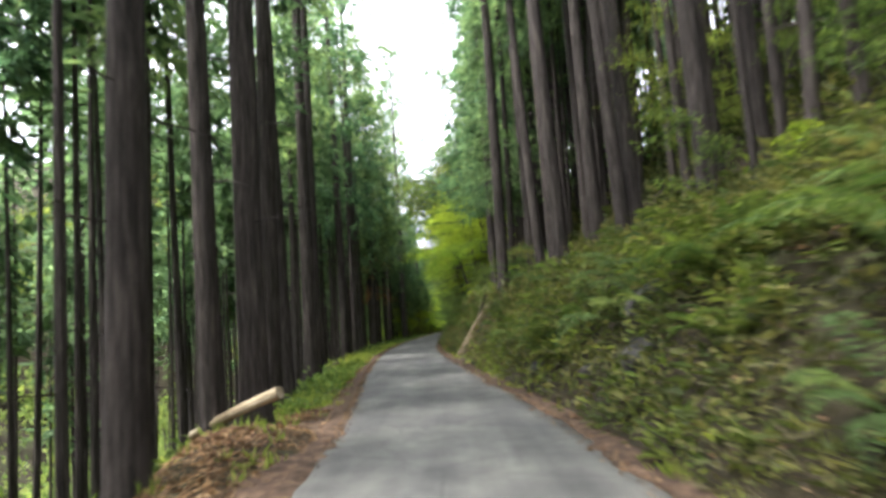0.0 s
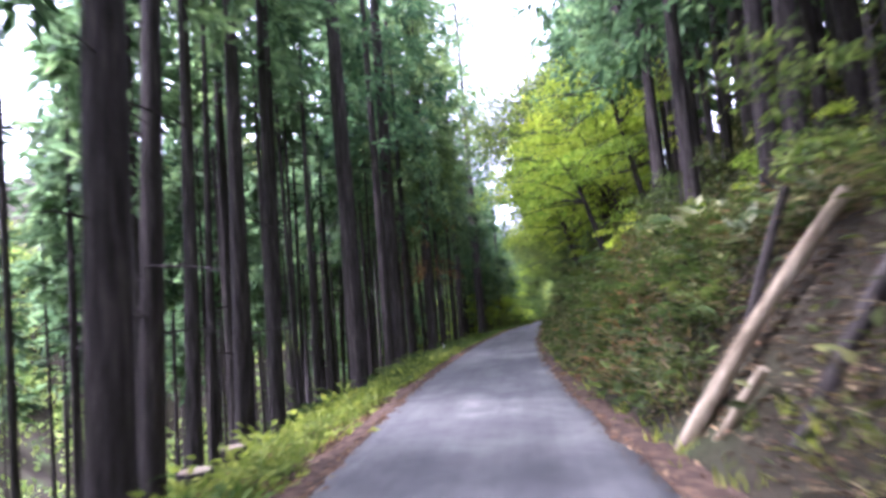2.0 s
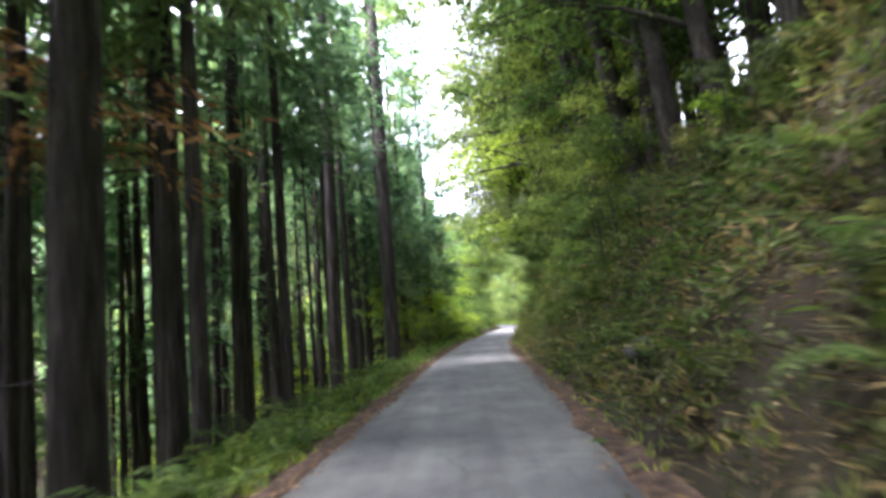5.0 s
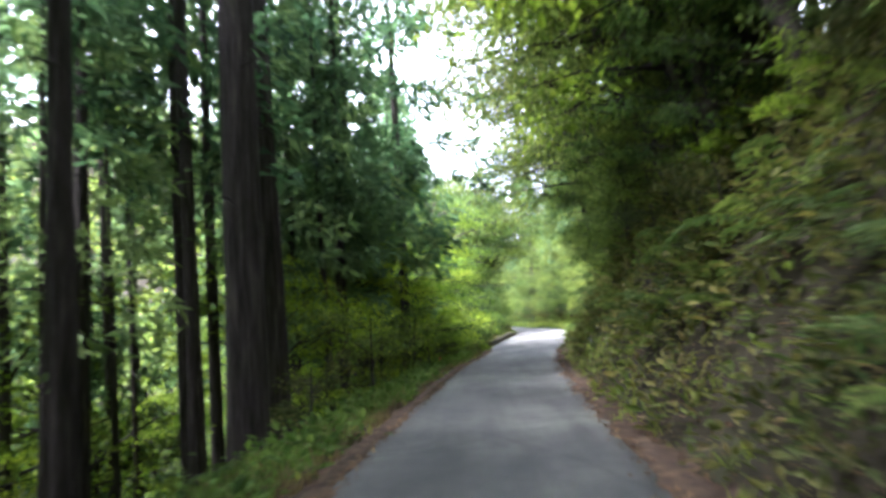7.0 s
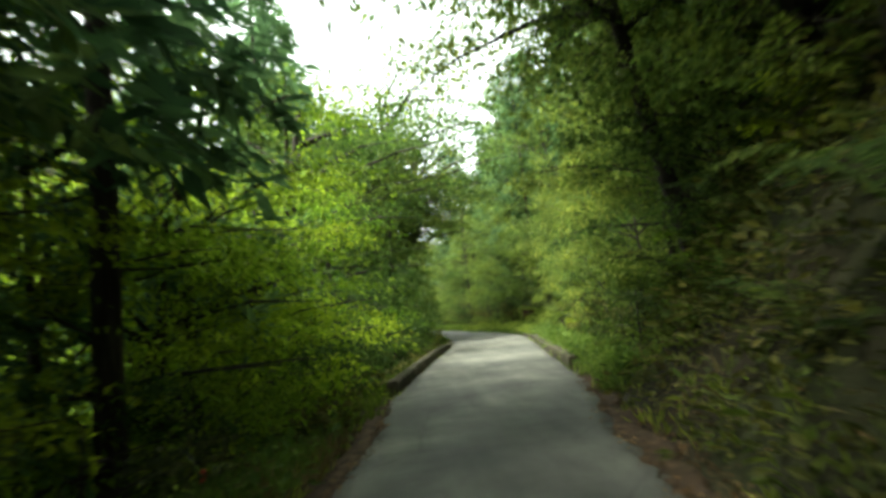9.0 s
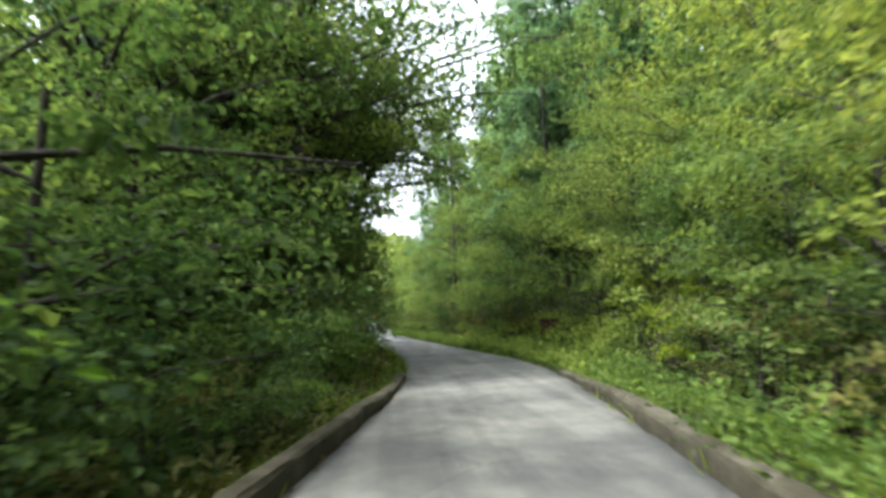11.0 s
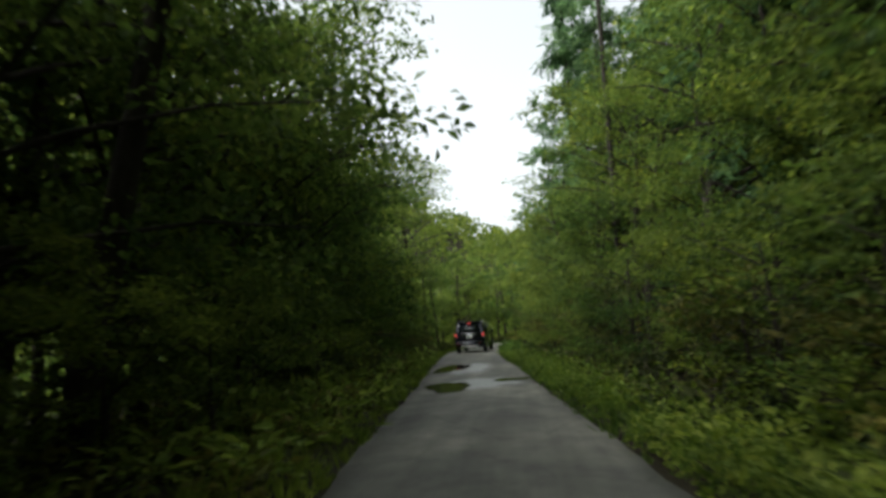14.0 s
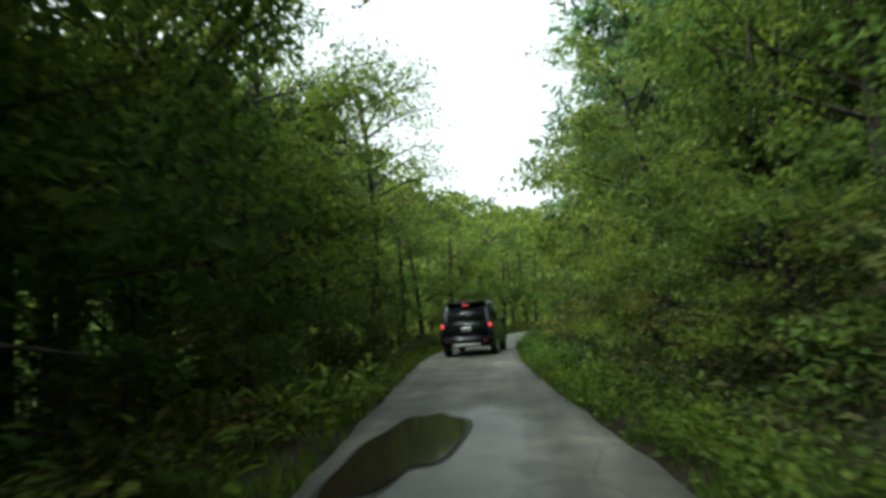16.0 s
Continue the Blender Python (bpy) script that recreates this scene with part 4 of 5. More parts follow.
far_woods("dense green woods behind the dirt track", 190, (-34, -14, 104, 190), 60, 0.7, 4.2, 409)
far_woods("green woods behind the roadside trees", 230, (14, 34, 100, 215), 60, 0.8, 2.6, 405, M_HILL)
far_woods("dark green trees between the cedars on the slope", 190, (11, 34, 8, 76), 60, 0.5, 2.6, 410)
far_woods("green woods high on the hillside", 480, (32, 90, -10, 240), 60, 1.0, 3.0, 403)
far_woods("hazy green woods at the valley's end", 1100, (-210, 60, 236, 400), 50, 1.5, 4.4, 404)

# ---- undergrowth: countless plants, one object for each stretch ----


def plants(name, label, mat, count, box, leaves, size, rise, seed, wide=0.55, reach=0.22, gaps=0.0):
    """Low plants: fans of leaves that stand on the ground between u0..u1 and y0..y1."""
    r = np.random.default_rng(seed)
    u0, u1, y0, y1 = box
    y = r.uniform(y0, y1, count)
    edge = half_width(y) * np.sign(u0 + u1)
    u = edge + r.uniform(u0, u1, count)
    if gaps:
        clump = np.array([noise.noise(Vector((p * 0.75, q * 0.75, seed * 0.37))) + 0.6 * noise.noise(Vector((p * 2.1, q * 2.1, seed))) for p, q in zip(u, y)])
        u, y = u[clump > gaps], y[clump > gaps]
    keep = ~((u > 0) & (u < 3.4) & (y > 25.7) & (y < 27.5)) & ~((u > 0) & (u < 3.3) & (y > 21) & (y < 26) & (r.random(len(u)) < 0.7)) & ~((u < 0) & (u > -8) & (y > 133.8) & (y < 139)) & ~((u < -3) & (u > -6) & (y > 123) & (y < 134))
    u, y = u[keep], y[keep]
    count = len(u)
    base = np.stack([centre(y) + u, y, land(u, y)], 1)
    scale = r.uniform(0.5, 1.3, count)
    at = np.repeat(base, leaves, 0)
    s = np.repeat(scale, leaves)
    out = r.normal(0, 1, (len(at), 3)) * (1, 1, 0.35) + (0, 0, 0.35)
    at = at + out * (reach * s)[:, None] * r.uniform(0.2, 1, len(at))[:, None] + np.stack([0 * s, 0 * s, rise * s * r.uniform(0.1, 1, len(s))], 1)
    clear = np.abs(at[:, 0] - centre(at[:, 1])) > half_width(at[:, 1]) + 0.03
    at, out, s = at[clear], out[clear], s[clear]
    ln = size * r.uniform(0.6, 1.4, len(at)) * s
    me = Shape().leaves(at, out + (0, 0, -0.1), r.normal(0, 0.5, (len(at), 3)) + (0, 0, 1), ln, ln * wide).mesh(name, mat)
    return thing(name, label, "plants", kind="stuff", mesh=me)


def blades(name, label, mat, count, box, height, seed, width=0.012):
    """Grass: narrow upright blades in tufts that bend over."""
    r = np.random.default_rng(seed)
    u0, u1, y0, y1 = box
    tufts = count // 12
    y = r.uniform(y0, y1, tufts)
    u = half_width(y) * np.sign(u0 + u1) + r.uniform(u0, u1, tufts)
    at = np.repeat(np.stack([centre(y) + u, y, land(u, y) - 0.02], 1), 12, 0) + r.normal(0, 0.05, (tufts * 12, 3)) * (1, 1, 0)
    h = height * r.uniform(0.4, 1.3, len(at))
    me = Shape().leaves(at, r.normal(0, 0.45, (len(at), 3)) + (0, 0, 1), r.normal(0, 1, (len(at), 3)) * (1, 1, 0.2), h, width * r.uniform(0.7, 1.6, len(at)), 0.1).mesh(name, mat)
    return thing(name, label, "grass", kind="stuff", mesh=me)


for k, y0 in enumerate(range(2, 98, 24)):
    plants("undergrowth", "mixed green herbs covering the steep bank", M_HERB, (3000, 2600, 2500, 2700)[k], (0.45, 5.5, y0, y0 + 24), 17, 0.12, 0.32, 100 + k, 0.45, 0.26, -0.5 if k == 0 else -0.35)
    plants("undergrowth", "broad-leaved green plants on the bank", (M_FERN, M_FERN, M_LEAF, M_LEAF)[k], (480, 420, 500, 400)[k], (1.2, 6.0, y0, y0 + 24), 7, 0.24, 0.3, 150 + k, 0.36, 0.28, 0.2)
    plants("undergrowth", "green herbs under the hillside trees", M_HERB, 800, (5.5, 14, y0, y0 + 24), 10, 0.28, 0.5, 110 + k, 0.45)
    plants("undergrowth", "pale green ferny herbs at the foot of the bank", M_FERN, (900, 900, 900, 600)[k], (0.35, 3.0, y0, y0 + 24), 14, 0.16, 0.25, 120 + k, 0.3, 0.22, 0.04)
    plants("undergrowth", "dead brown stalks and dry leaves on the bank", M_DRY, (2500, 2300, 2000, 900)[k], (0.4, 4.5, y0, y0 + 24), 10, 0.16, 0.2, 130 + k, 0.14, 0.22, 0.03)
    plants("undergrowth", "fresh green herbs on the cedar slope", M_FERN, 1700, (-18, -3.0, y0, y0 + 24), 10, 0.3, 0.5, 140 + k)
    plants("undergrowth", "low green plants along the verge", M_LIT_VERGE, 150 if k == 0 else 420, (-1.8, -0.5, y0 + (11 if k == 0 else 0), y0 + 24), 10, 0.13, 0.12, 160 + k)
    blades("grass", "yellow-green grass along the verge", M_LIT_VERGE, 4500 if k == 0 else 11000, (-2.0, -0.6, y0 + (11 if k == 0 else 0), y0 + 24), 0.2, 180 + k, 0.024)
plants("undergrowth", "reddish-brown dead fern fronds on the bank", M_DEAD, 520, (0.5, 3.4, 28.5, 40), 10, 0.16, 0.22, 179, 0.2, 0.26, 0.05)
plants("undergrowth", "pale dry grass hanging down the cut bank", M_DRY, 1500, (0.9, 3.6, 42, 55), 12, 0.2, 0.2, 171, 0.07, 0.24, 0.02)
plants("undergrowth", "pale broad leaves of a climbing plant on the bank", M_PALE, 150, (1.7, 3.4, 22, 34), 7, 0.24, 0.4, 173, 0.5, 0.3, 0.15)
plants("undergrowth", "pale broad leaves hanging on the cut bank", M_PALE, 90, (1.6, 3.6, 41, 50), 7, 0.2, 0.4, 174, 0.5, 0.3, 0.2)
blades("grass", "few thin grass blades in the brown litter", M_LIT_VERGE, 700, (-2.2, -0.5, 2, 13), 0.2, 182, 0.02)
blades("grass", "thin grass growing through the needles", M_LIT_VERGE, 4500, (-1.1, -0.15, 13, 98), 0.14, 175, 0.014)
blades("grass", "pale dry grass along the verge", M_DRY, 9000, (-1.9, -0.3, 66, 98), 0.2, 178, 0.02)
blades("grass", "thin grass at the foot of the bank", M_LIT_VERGE, 5000, (0.2, 0.9, 4, 98), 0.2, 176, 0.016)
plants("undergrowth", "pale dry stalks beside the leaning logs", M_DRY, 1300, (0.5, 3.6, 17, 33), 12, 0.2, 0.2, 172, 0.1, 0.24, -0.05)
plants("undergrowth", "light green ferny herbs spilling over the verge", M_LIT_VERGE, 520, (-3.6, -0.25, 139.5, 166), 13, 0.19, 0.42, 177, 0.4, 0.3, -0.1)
for k, y0 in enumerate(range(98, 188, 22)):
    plants("undergrowth", "fresh green herbs along the verge", M_LIT_VERGE if k == 1 else M_GRASS, 1900 if k < 2 else 450, (0.15, 4.0 if k < 2 else 1.4, y0, y0 + 22), 19, 0.095, 0.32, 200 + k)
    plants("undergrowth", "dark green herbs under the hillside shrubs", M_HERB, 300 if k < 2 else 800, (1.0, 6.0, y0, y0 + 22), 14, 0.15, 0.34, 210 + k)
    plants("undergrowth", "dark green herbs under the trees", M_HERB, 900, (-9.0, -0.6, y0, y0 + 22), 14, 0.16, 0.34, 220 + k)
    plants("undergrowth", "tall green herbs on the hillside", M_HERB, 320, (5.0, 20, y0, y0 + 22), 9, 0.5, 0.9, 228 + k)
    blades("grass", "bright green grass along the verge", M_LIT_VERGE if k < 2 else M_GRASS, 8000 if k < 2 else 4000, (0.05, 2.2 if k < 2 else 1.2, y0, y0 + 22), 0.3, 240 + k, 0.02)
    blades("grass", "green grass along the verge", M_LIT_VERGE if k == 1 else M_GRASS, 5000, (-1.6, -0.05, y0, y0 + 22), 0.24, 260 + k, 0.02)


blades("grass", "pale grass between the road and the dirt track", M_DRY, 4500, (-3.2, -0.1, 125, 134), 0.16, 280, 0.018)
blades("grass", "light green grass between the road and the dirt track", M_LIT_VERGE, 6000, (-3.4, -0.1, 124, 134), 0.2, 281, 0.02)


def litter(name, label, count, box, seed, size=0.07):
    r = np.random.default_rng(seed)
    u0, u1, y0, y1 = box
    y = r.uniform(y0, y1, count)
    edge = half_width(y) * np.sign(u0 + u1)
    u = edge + r.triangular(min(u0, u1), (u0 + u1) / 2, max(u0, u1), count)
    z = np.where(np.abs(u) < half_width(y) + 0.05, road_top(u, y), land(u, y)) + r.uniform(0.004, 0.03, count)
    ln = size * r.uniform(0.5, 1.6, count)
    d = r.normal(0, 1, (count, 3)) * (1, 1, 0.12)
    me = Shape().leaves(np.stack([centre(y) + u, y, z], 1), d, r.normal(0, 0.25, (count, 3)) + (0, 0, 1), ln, ln * r.uniform(0.15, 0.5, count)).mesh(name, M_LITTER)
    return thing(name, label, "leaf litter", kind="stuff", mesh=me)


litter("leaf_litter", "rust-brown fallen cedar needles along the road's edge", 26000, (-0.22, 0.9, 0, 100), 301, 0.065)
litter("leaf_litter", "rust-brown fallen needles on the verge", 22000, (-1.3, 0.12, 0, 100), 302, 0.065)
litter("leaf_litter", "thick rust-brown litter and bark scraps on the verge", 26000, (-2.4, -0.1, 2, 33), 304, 0.085)
litter("leaf_litter", "brown fallen leaves beside the bridge curb", 1500, (-0.35, 0.1, 97, 122), 303)
litter("leaf_litter", "brown bark scraps and litter under the leaning logs", 5000, (0.2, 2.4, 22, 30), 306, 0.09)
litter("leaf_litter", "dead brown leaves and twigs lying on the bank", 14000, (0.35, 4.2, 2, 98), 307, 0.1)
litter("leaf_litter", "narrow band of rust-brown needles washed to the road's edge", 18000, (-0.5, 0.16, 8, 98), 308, 0.06)
litter("leaf_litter", "few dry leaves scattered on the asphalt", 260, (-2.6, -0.2, 2, 125), 305, 0.05)


def frond_mesh(seed):
    r = np.random.default_rng(seed)
    s, ln, up = Shape(), r.uniform(0.5, 0.8), r.uniform(0.3, 0.6)
    t = np.linspace(0.08, 1, 17)
    rib = np.stack([t * ln, 0.04 * np.sin(t * 2 + seed), up * np.sin(t * 2.3) * 0.7], 1)
    w = 0.15 * np.sin(np.clip(t * 1.05, 0, 1) * 2.9 + 0.15) + 0.02
    for sg in (-1, 1):
        s.leaves(rib, np.array([0.35, sg, -0.15]) + r.normal(0, 0.06, (17, 3)), np.tile((0, 0, 1.0), (17, 1)), w, 0.038)
    s.tube(rib[::4], [0.006, 0.005, 0.004, 0.003, 0.002], 3)
    return s.mesh("frond", M_FERN)


FRONDS = [frond_mesh(k) for k in range(51, 56)]
for u, y in row(2.9, 4, 34, 0.8, 0.35) + row(2.5, 4, 98, 0.9, 0.3, 0.2) + row(3.4, 4, 98, 1.1, 0.4, 0.25) + row(4.6, 4, 60, 1.3, 0.5, 0.3) + row(-3.4, 30, 98, 3.0, 0.4) + row(-2.5, 36, 70, 1.0, 0.18):
    if u > 0 and (21.5 if u < 3.3 else 24.6) < y < 28:
        continue
    x, yy, z = spot(u, y)
    ob = thing("fern", "light green fern growing on the bank", "fern", "ferns")
    ob.matrix_basis = pose(x, yy, z - 0.02, 0, -18 if u > 0 else 8, rng.uniform(0, 360)) @ Matrix.Scale(min(rng.uniform(0.8, 1.7), (abs(u) - 1.6) / 0.8), 4)
    for k in range(8):
        part("frond", FRONDS[rng.integers(0, 5)], ob).matrix_basis = pose(0, 0, 0, 0, rng.normal(0, 8), k * 45 + rng.normal(0, 10))

# ---- logs, stumps, stones ----


def log_mesh(length, r0, r1, seed, mat):
    r = np.random.default_rng(seed)
    z = np.linspace(0, length, 9)
    pts = np.stack([0.05 * np.sin(z * 0.9 + seed), 0.04 * np.sin(z * 1.3), z], 1)
    return Shape().tube(pts, np.linspace(r0, r1, 9), 12, 0.04, r).mesh("log", mat, True)


def laid(name, label, category, mesh, a, b, group=""):
    a, b = Vector(a), Vector(b)
    ob = thing(name, label, category, group, mesh=mesh)
    ob.matrix_basis = Matrix.Translation(a) @ (b - a).to_track_quat("Z", "Y").to_matrix().to_4x4()
    return ob


laid("log", "peeled pale log leaning against the bank", "log", log_mesh(2.75, 0.085, 0.065, 1, M_LOG), (0.3, 26.85, -0.02), (1.75, 26.35, 2.15), "leaning logs")
laid("log", "short weathered log leaning against the bank", "log", log_mesh(1.0, 0.055, 0.045, 2, M_LOG), (0.46, 26.5, 0.04), (0.84, 25.95, 0.76), "leaning logs")
laid("log", "brown log with bark leaning against the bank", "log", log_mesh(2.2, 0.065, 0.05, 3, M_BARK2), (0.72, 25.2, 0.28), (1.95, 25.3, 2.12), "leaning logs")
laid("log", "grey dead stem leaning behind the pale log", "log", log_mesh(1.7, 0.06, 0.045, 5, M_BARK2), (1.05, 27.2, 0.8), (1.65, 27.05, 2.4), "leaning logs")
laid("fallen_log", "pale fallen log lying on the verge", "log", log_mesh(1.9, 0.075, 0.09, 4, M_LOG), (-4.1, 10.7, -0.1), (-3.0, 10.15, 0.33))
for x, y, r in ((-4.9, 27.7, 0.2), (-4.85, 28.6, 0.16)):
    z0 = float(land(x - centre(y), y))
    s = thing("tree_stump", "low cut tree stump on the verge", "stump", "cut stumps")
    s.location = (x, y, z0)
    part("bark", Shape().tube([(0, 0, -0.2), (0, 0, 0.06), (0, 0, 0.27)], [r * 1.25, r * 1.08, r], 12, 0.04, rng).mesh("stump_bark", M_BARK, True), s)
    part("cut_face", Shape().tube([(0, 0, 0.268), (0, 0, 0.285)], [r * 0.92, r * 0.9], 12).mesh("stump_cut", M_LOG), s, "pale sawn face")

M_STONE = earthy("grey_stone", (0.025, 0.025, 0.022), (0.055, 0.054, 0.048), (0.105, 0.10, 0.088), 2.0, 12.0)


def stone_mesh(seed):
    bm = bmesh.new()
    bmesh.ops.create_icosphere(bm, subdivisions=3, radius=1)
    for v in bm.verts:
        f = 1 + 0.35 * noise.noise(v.co * 1.1 + Vector((seed * 7.3, 0, 0))) + 0.12 * noise.noise(v.co * 3.5)
        v.co = Vector((v.co.x * f, v.co.y * f * 0.8, max(v.co.z * f * 0.75, -0.45)))
    me = bpy.data.meshes.new("stone")
    bm.to_mesh(me)
    bm.free()
    me.materials.append(M_STONE)
    return me


STONES = [stone_mesh(k) for k in range(4)]
for u, y, r in ((2.5, 8.6, 0.32), (2.3, 10.2, 0.22), (3.0, 9.4, 0.38), (2.2, 13.4, 0.2), (2.3, 18.5, 0.26), (2.4, 22.0, 0.25), (2.2, 47.5, 0.22), (2.4, 58, 0.3), (2.2, 86.5, 0.2), (3.0, 50.2, 0.3)):
    x, yy, z = spot(u, y)
    ob = thing("stone", "grey weathered stone at the foot of the bank", "stone", "bank stones", mesh=STONES[rng.integers(0, 4)])
    ob.matrix_basis = pose(x, yy, z + r * 0.15, 0, 0, rng.uniform(0, 360)) @ Matrix.Scale(r, 4)

# ---- bridge curbs ----


def curb(side, y0, y1, label):
    ys = np.linspace(y0, y1, 40)
    prof = np.array([(-0.11, -0.5), (-0.11, 0.19), (-0.085, 0.235), (0.085, 0.24), (0.115, 0.20), (0.115, -0.5)])
    off = side * (half_width(ys) + 0.12)
    V = np.stack([centre(ys)[:, None] + off[:, None] + prof[None, :, 0] + 0 * ys[:, None], np.repeat(ys[:, None], 6, 1), np.where(prof[None, :, 1] > 0, prof[None, :, 1] * (1 - 0.6 * step(114, 120, ys))[:, None], prof[None, :, 1]) + rng.normal(0, 0.006, (40, 6))], -1)
    V[..., 0] += rng.normal(0, 0.008, (40, 6))
    i, j = np.meshgrid(np.arange(39), np.arange(5), indexing="ij")
    s = Shape().add(V.reshape(-1, 3), np.stack([i * 6 + j, i * 6 + j + 1, (i + 1) * 6 + j + 1, (i + 1) * 6 + j], -1).reshape(-1, 4))
    s.add(V[0], [(0, 1, 2, 3), (0, 3, 4, 5)]).add(V[-1], [(3, 2, 1, 0), (5, 4, 3, 0)])
    return thing("bridge_curb", label, "curb", "bridge curbs", mesh=s.mesh("bridge_curb", M_CURB))


curb(-1, 101.6, 122.4, "low mossy concrete curb edging the bridge")
curb(1, 102.6, 121.4, "low mossy concrete curb edging the bridge")

# ---- dirt track that joins from the left beyond the bridge ----
_ty = np.linspace(133.6, 139.2, 16)
_tu = np.linspace(0, 1, 20)
_TU, _TY = np.meshgrid(_tu, _ty)
_flare = 0.45 * np.sin(_TU * 9) * (np.abs(_TY - 136.4) / 2.8) ** 2
_TY = _TY + _flare
_TX = -1.25 - _TU * 6.5
_tz = np.maximum(land(_TX, _TY), -0.08) + 0.05 - 0.09 * (np.abs(_TY - 136.4) / 2.8) ** 4
_q = [(i * 20 + j, (i + 1) * 20 + j, (i + 1) * 20 + j + 1, i * 20 + j + 1) for i in range(15) for j in range(19)]
thing("dirt_track", "packed grey-brown dirt track joining the road", "track", kind="structure", mesh=Shape().add(np.stack([centre(_TY) + _TX, _TY, _tz], -1).reshape(-1, 3), _q).mesh("dirt_track", M_DIRT, True))
blades("grass", "short trodden grass beside the dirt track", M_LIT_VERGE, 9000, (-5.0, -0.1, 122, 135.2), 0.16, 281, 0.02)
plants("undergrowth", "low green plants beside the dirt track", M_LIT_VERGE, 350, (-5.0, -0.3, 121, 133.4), 10, 0.12, 0.1, 282)

# ---- puddles ----
M_WATER, _n, _l, _b = material("puddle_water", 0.07, 0.0, (0.022, 0.016, 0.012))
_b.inputs["IOR"].default_value = 1.15
M_DAMP = earthy("damp_asphalt", (0.035, 0.034, 0.031), (0.055, 0.053, 0.048), (0.08, 0.077, 0.068), 3.0, 40.0, 0.7)


def puddle(x, y, rx, ry, seed):
    r = np.random.default_rng(seed)
    p = thing("puddle", "shallow dark rain puddle on the worn road", "puddle", "road puddles")
    a = np.linspace(0, 2 * math.pi, 40, endpoint=False)
    wob = 1 + 0.16 * np.sin(2 * a + r.uniform(0, 6)) + 0.11 * np.sin(3 * a + r.uniform(0, 6)) + 0.06 * np.sin(7 * a + r.uniform(0, 6))
    for name, k, lift, mat, label in (("wet_rim", 1.1, 0.006, M_DAMP, "dark damp rim"), ("water", 1.0, 0.011, M_WATER, "still dark water")):
        px, py = rx * wob * k * np.cos(a), ry * wob * k * np.sin(a)
        ring = np.stack([px, py, road_top(x + px - centre(y + py), y + py) + lift], 1)
        mid = ring.mean(0)
        inner = mid + (ring - mid) * 0.5
        inner[:, 2] = road_top(x + inner[:, 0] - centre(y + inner[:, 1]), y + inner[:, 1]) + lift
        mid[2] = float(road_top(x - centre(y), y)) + lift
        if name == "water":
            top = max(ring[:, 2].max(), inner[:, 2].max(), mid[2])
            ring[:, 2] = inner[:, 2] = mid[2] = top
        n = len(a)
        s = Shape().add(np.vstack([ring, inner, mid]), [(j, (j + 1) % n, n + (j + 1) % n, n + j) for j in range(n)] + [(n + j, n + (j + 1) % n, 2 * n, 2 * n) for j in range(n)])
        part(name, s.mesh(name, mat, True), p, label)
    p.location = (x, y, 0)
    return p


puddle(1.56, 149.9, 0.52, 1.35, 1)
puddle(3.08, 151.3, 0.4, 0.45, 2)
puddle(0.88, 157.8, 0.5, 2.2, 3)


def marker(x, y, h, colour, label):
    mat = material("marker_paint", 0.5, 0, colour)[0]
    z = float(land(x - centre(y), y))
    p = thing("marker_stake", label, "stake", "marker stakes")
    p.location = (x, y, z)
    part("stake", Shape().tube([(0, 0, -0.15), (0.01, 0, h * 0.7)], [0.035, 0.03], 8).mesh("stake", M_LOG, True), p)
    part("painted_top", Shape().tube([(0.01, 0, h * 0.7), (0.012, 0, h), (0.012, 0, h + 0.015)], [0.038, 0.036, 0.02], 8).mesh("painted_top", mat, True), p)


marker(-2.74, 96.4, 0.42, (0.5, 0.03, 0.03), "short stake with a red painted top")
marker(-3.21, 98.0, 0.5, (0.75, 0.75, 0.72), "short stake with a white painted top")
marker(-4.9, 50.4, 0.45, (0.7, 0.72, 0.7), "short stake with a white painted top")

# ---- the van ahead ----
M_PAINT = material("black_paint", 0.25, 0.3, (0.012, 0.013, 0.02))[0]
M_GLASS = material("tinted_glass", 0.08, 0.0, (0.012, 0.016, 0.018))[0]
M_TYRE = material("tyre_rubber", 0.85, 0.0, (0.02, 0.02, 0.02))[0]
M_RIM = material("alloy_rim", 0.35, 0.9, (0.4, 0.4, 0.42))[0]
M_CHROME = material("bright_trim", 0.2, 1.0, (0.7, 0.7, 0.72))[0]
M_SILVER = material("silver_plastic", 0.45, 0.2, (0.55, 0.55, 0.56))[0]
M_PLATE = material("white_plate", 0.5, 0.0, (0.75, 0.75, 0.72))[0]
M_INK = material("plate_ink", 0.6, 0.0, (0.03, 0.07, 0.04))[0]
M_TRIM = material("grey_trim", 0.6, 0.0, (0.05, 0.05, 0.055))[0]
M_TAIL, _n, _l, _b = material("brake_light", 0.3, 0.0, (0.6, 0.03, 0.03))
_b.inputs["Emission Color"].default_value, _b.inputs["Emission Strength"].default_value = (1.0, 0.08, 0.07, 1), 0.35


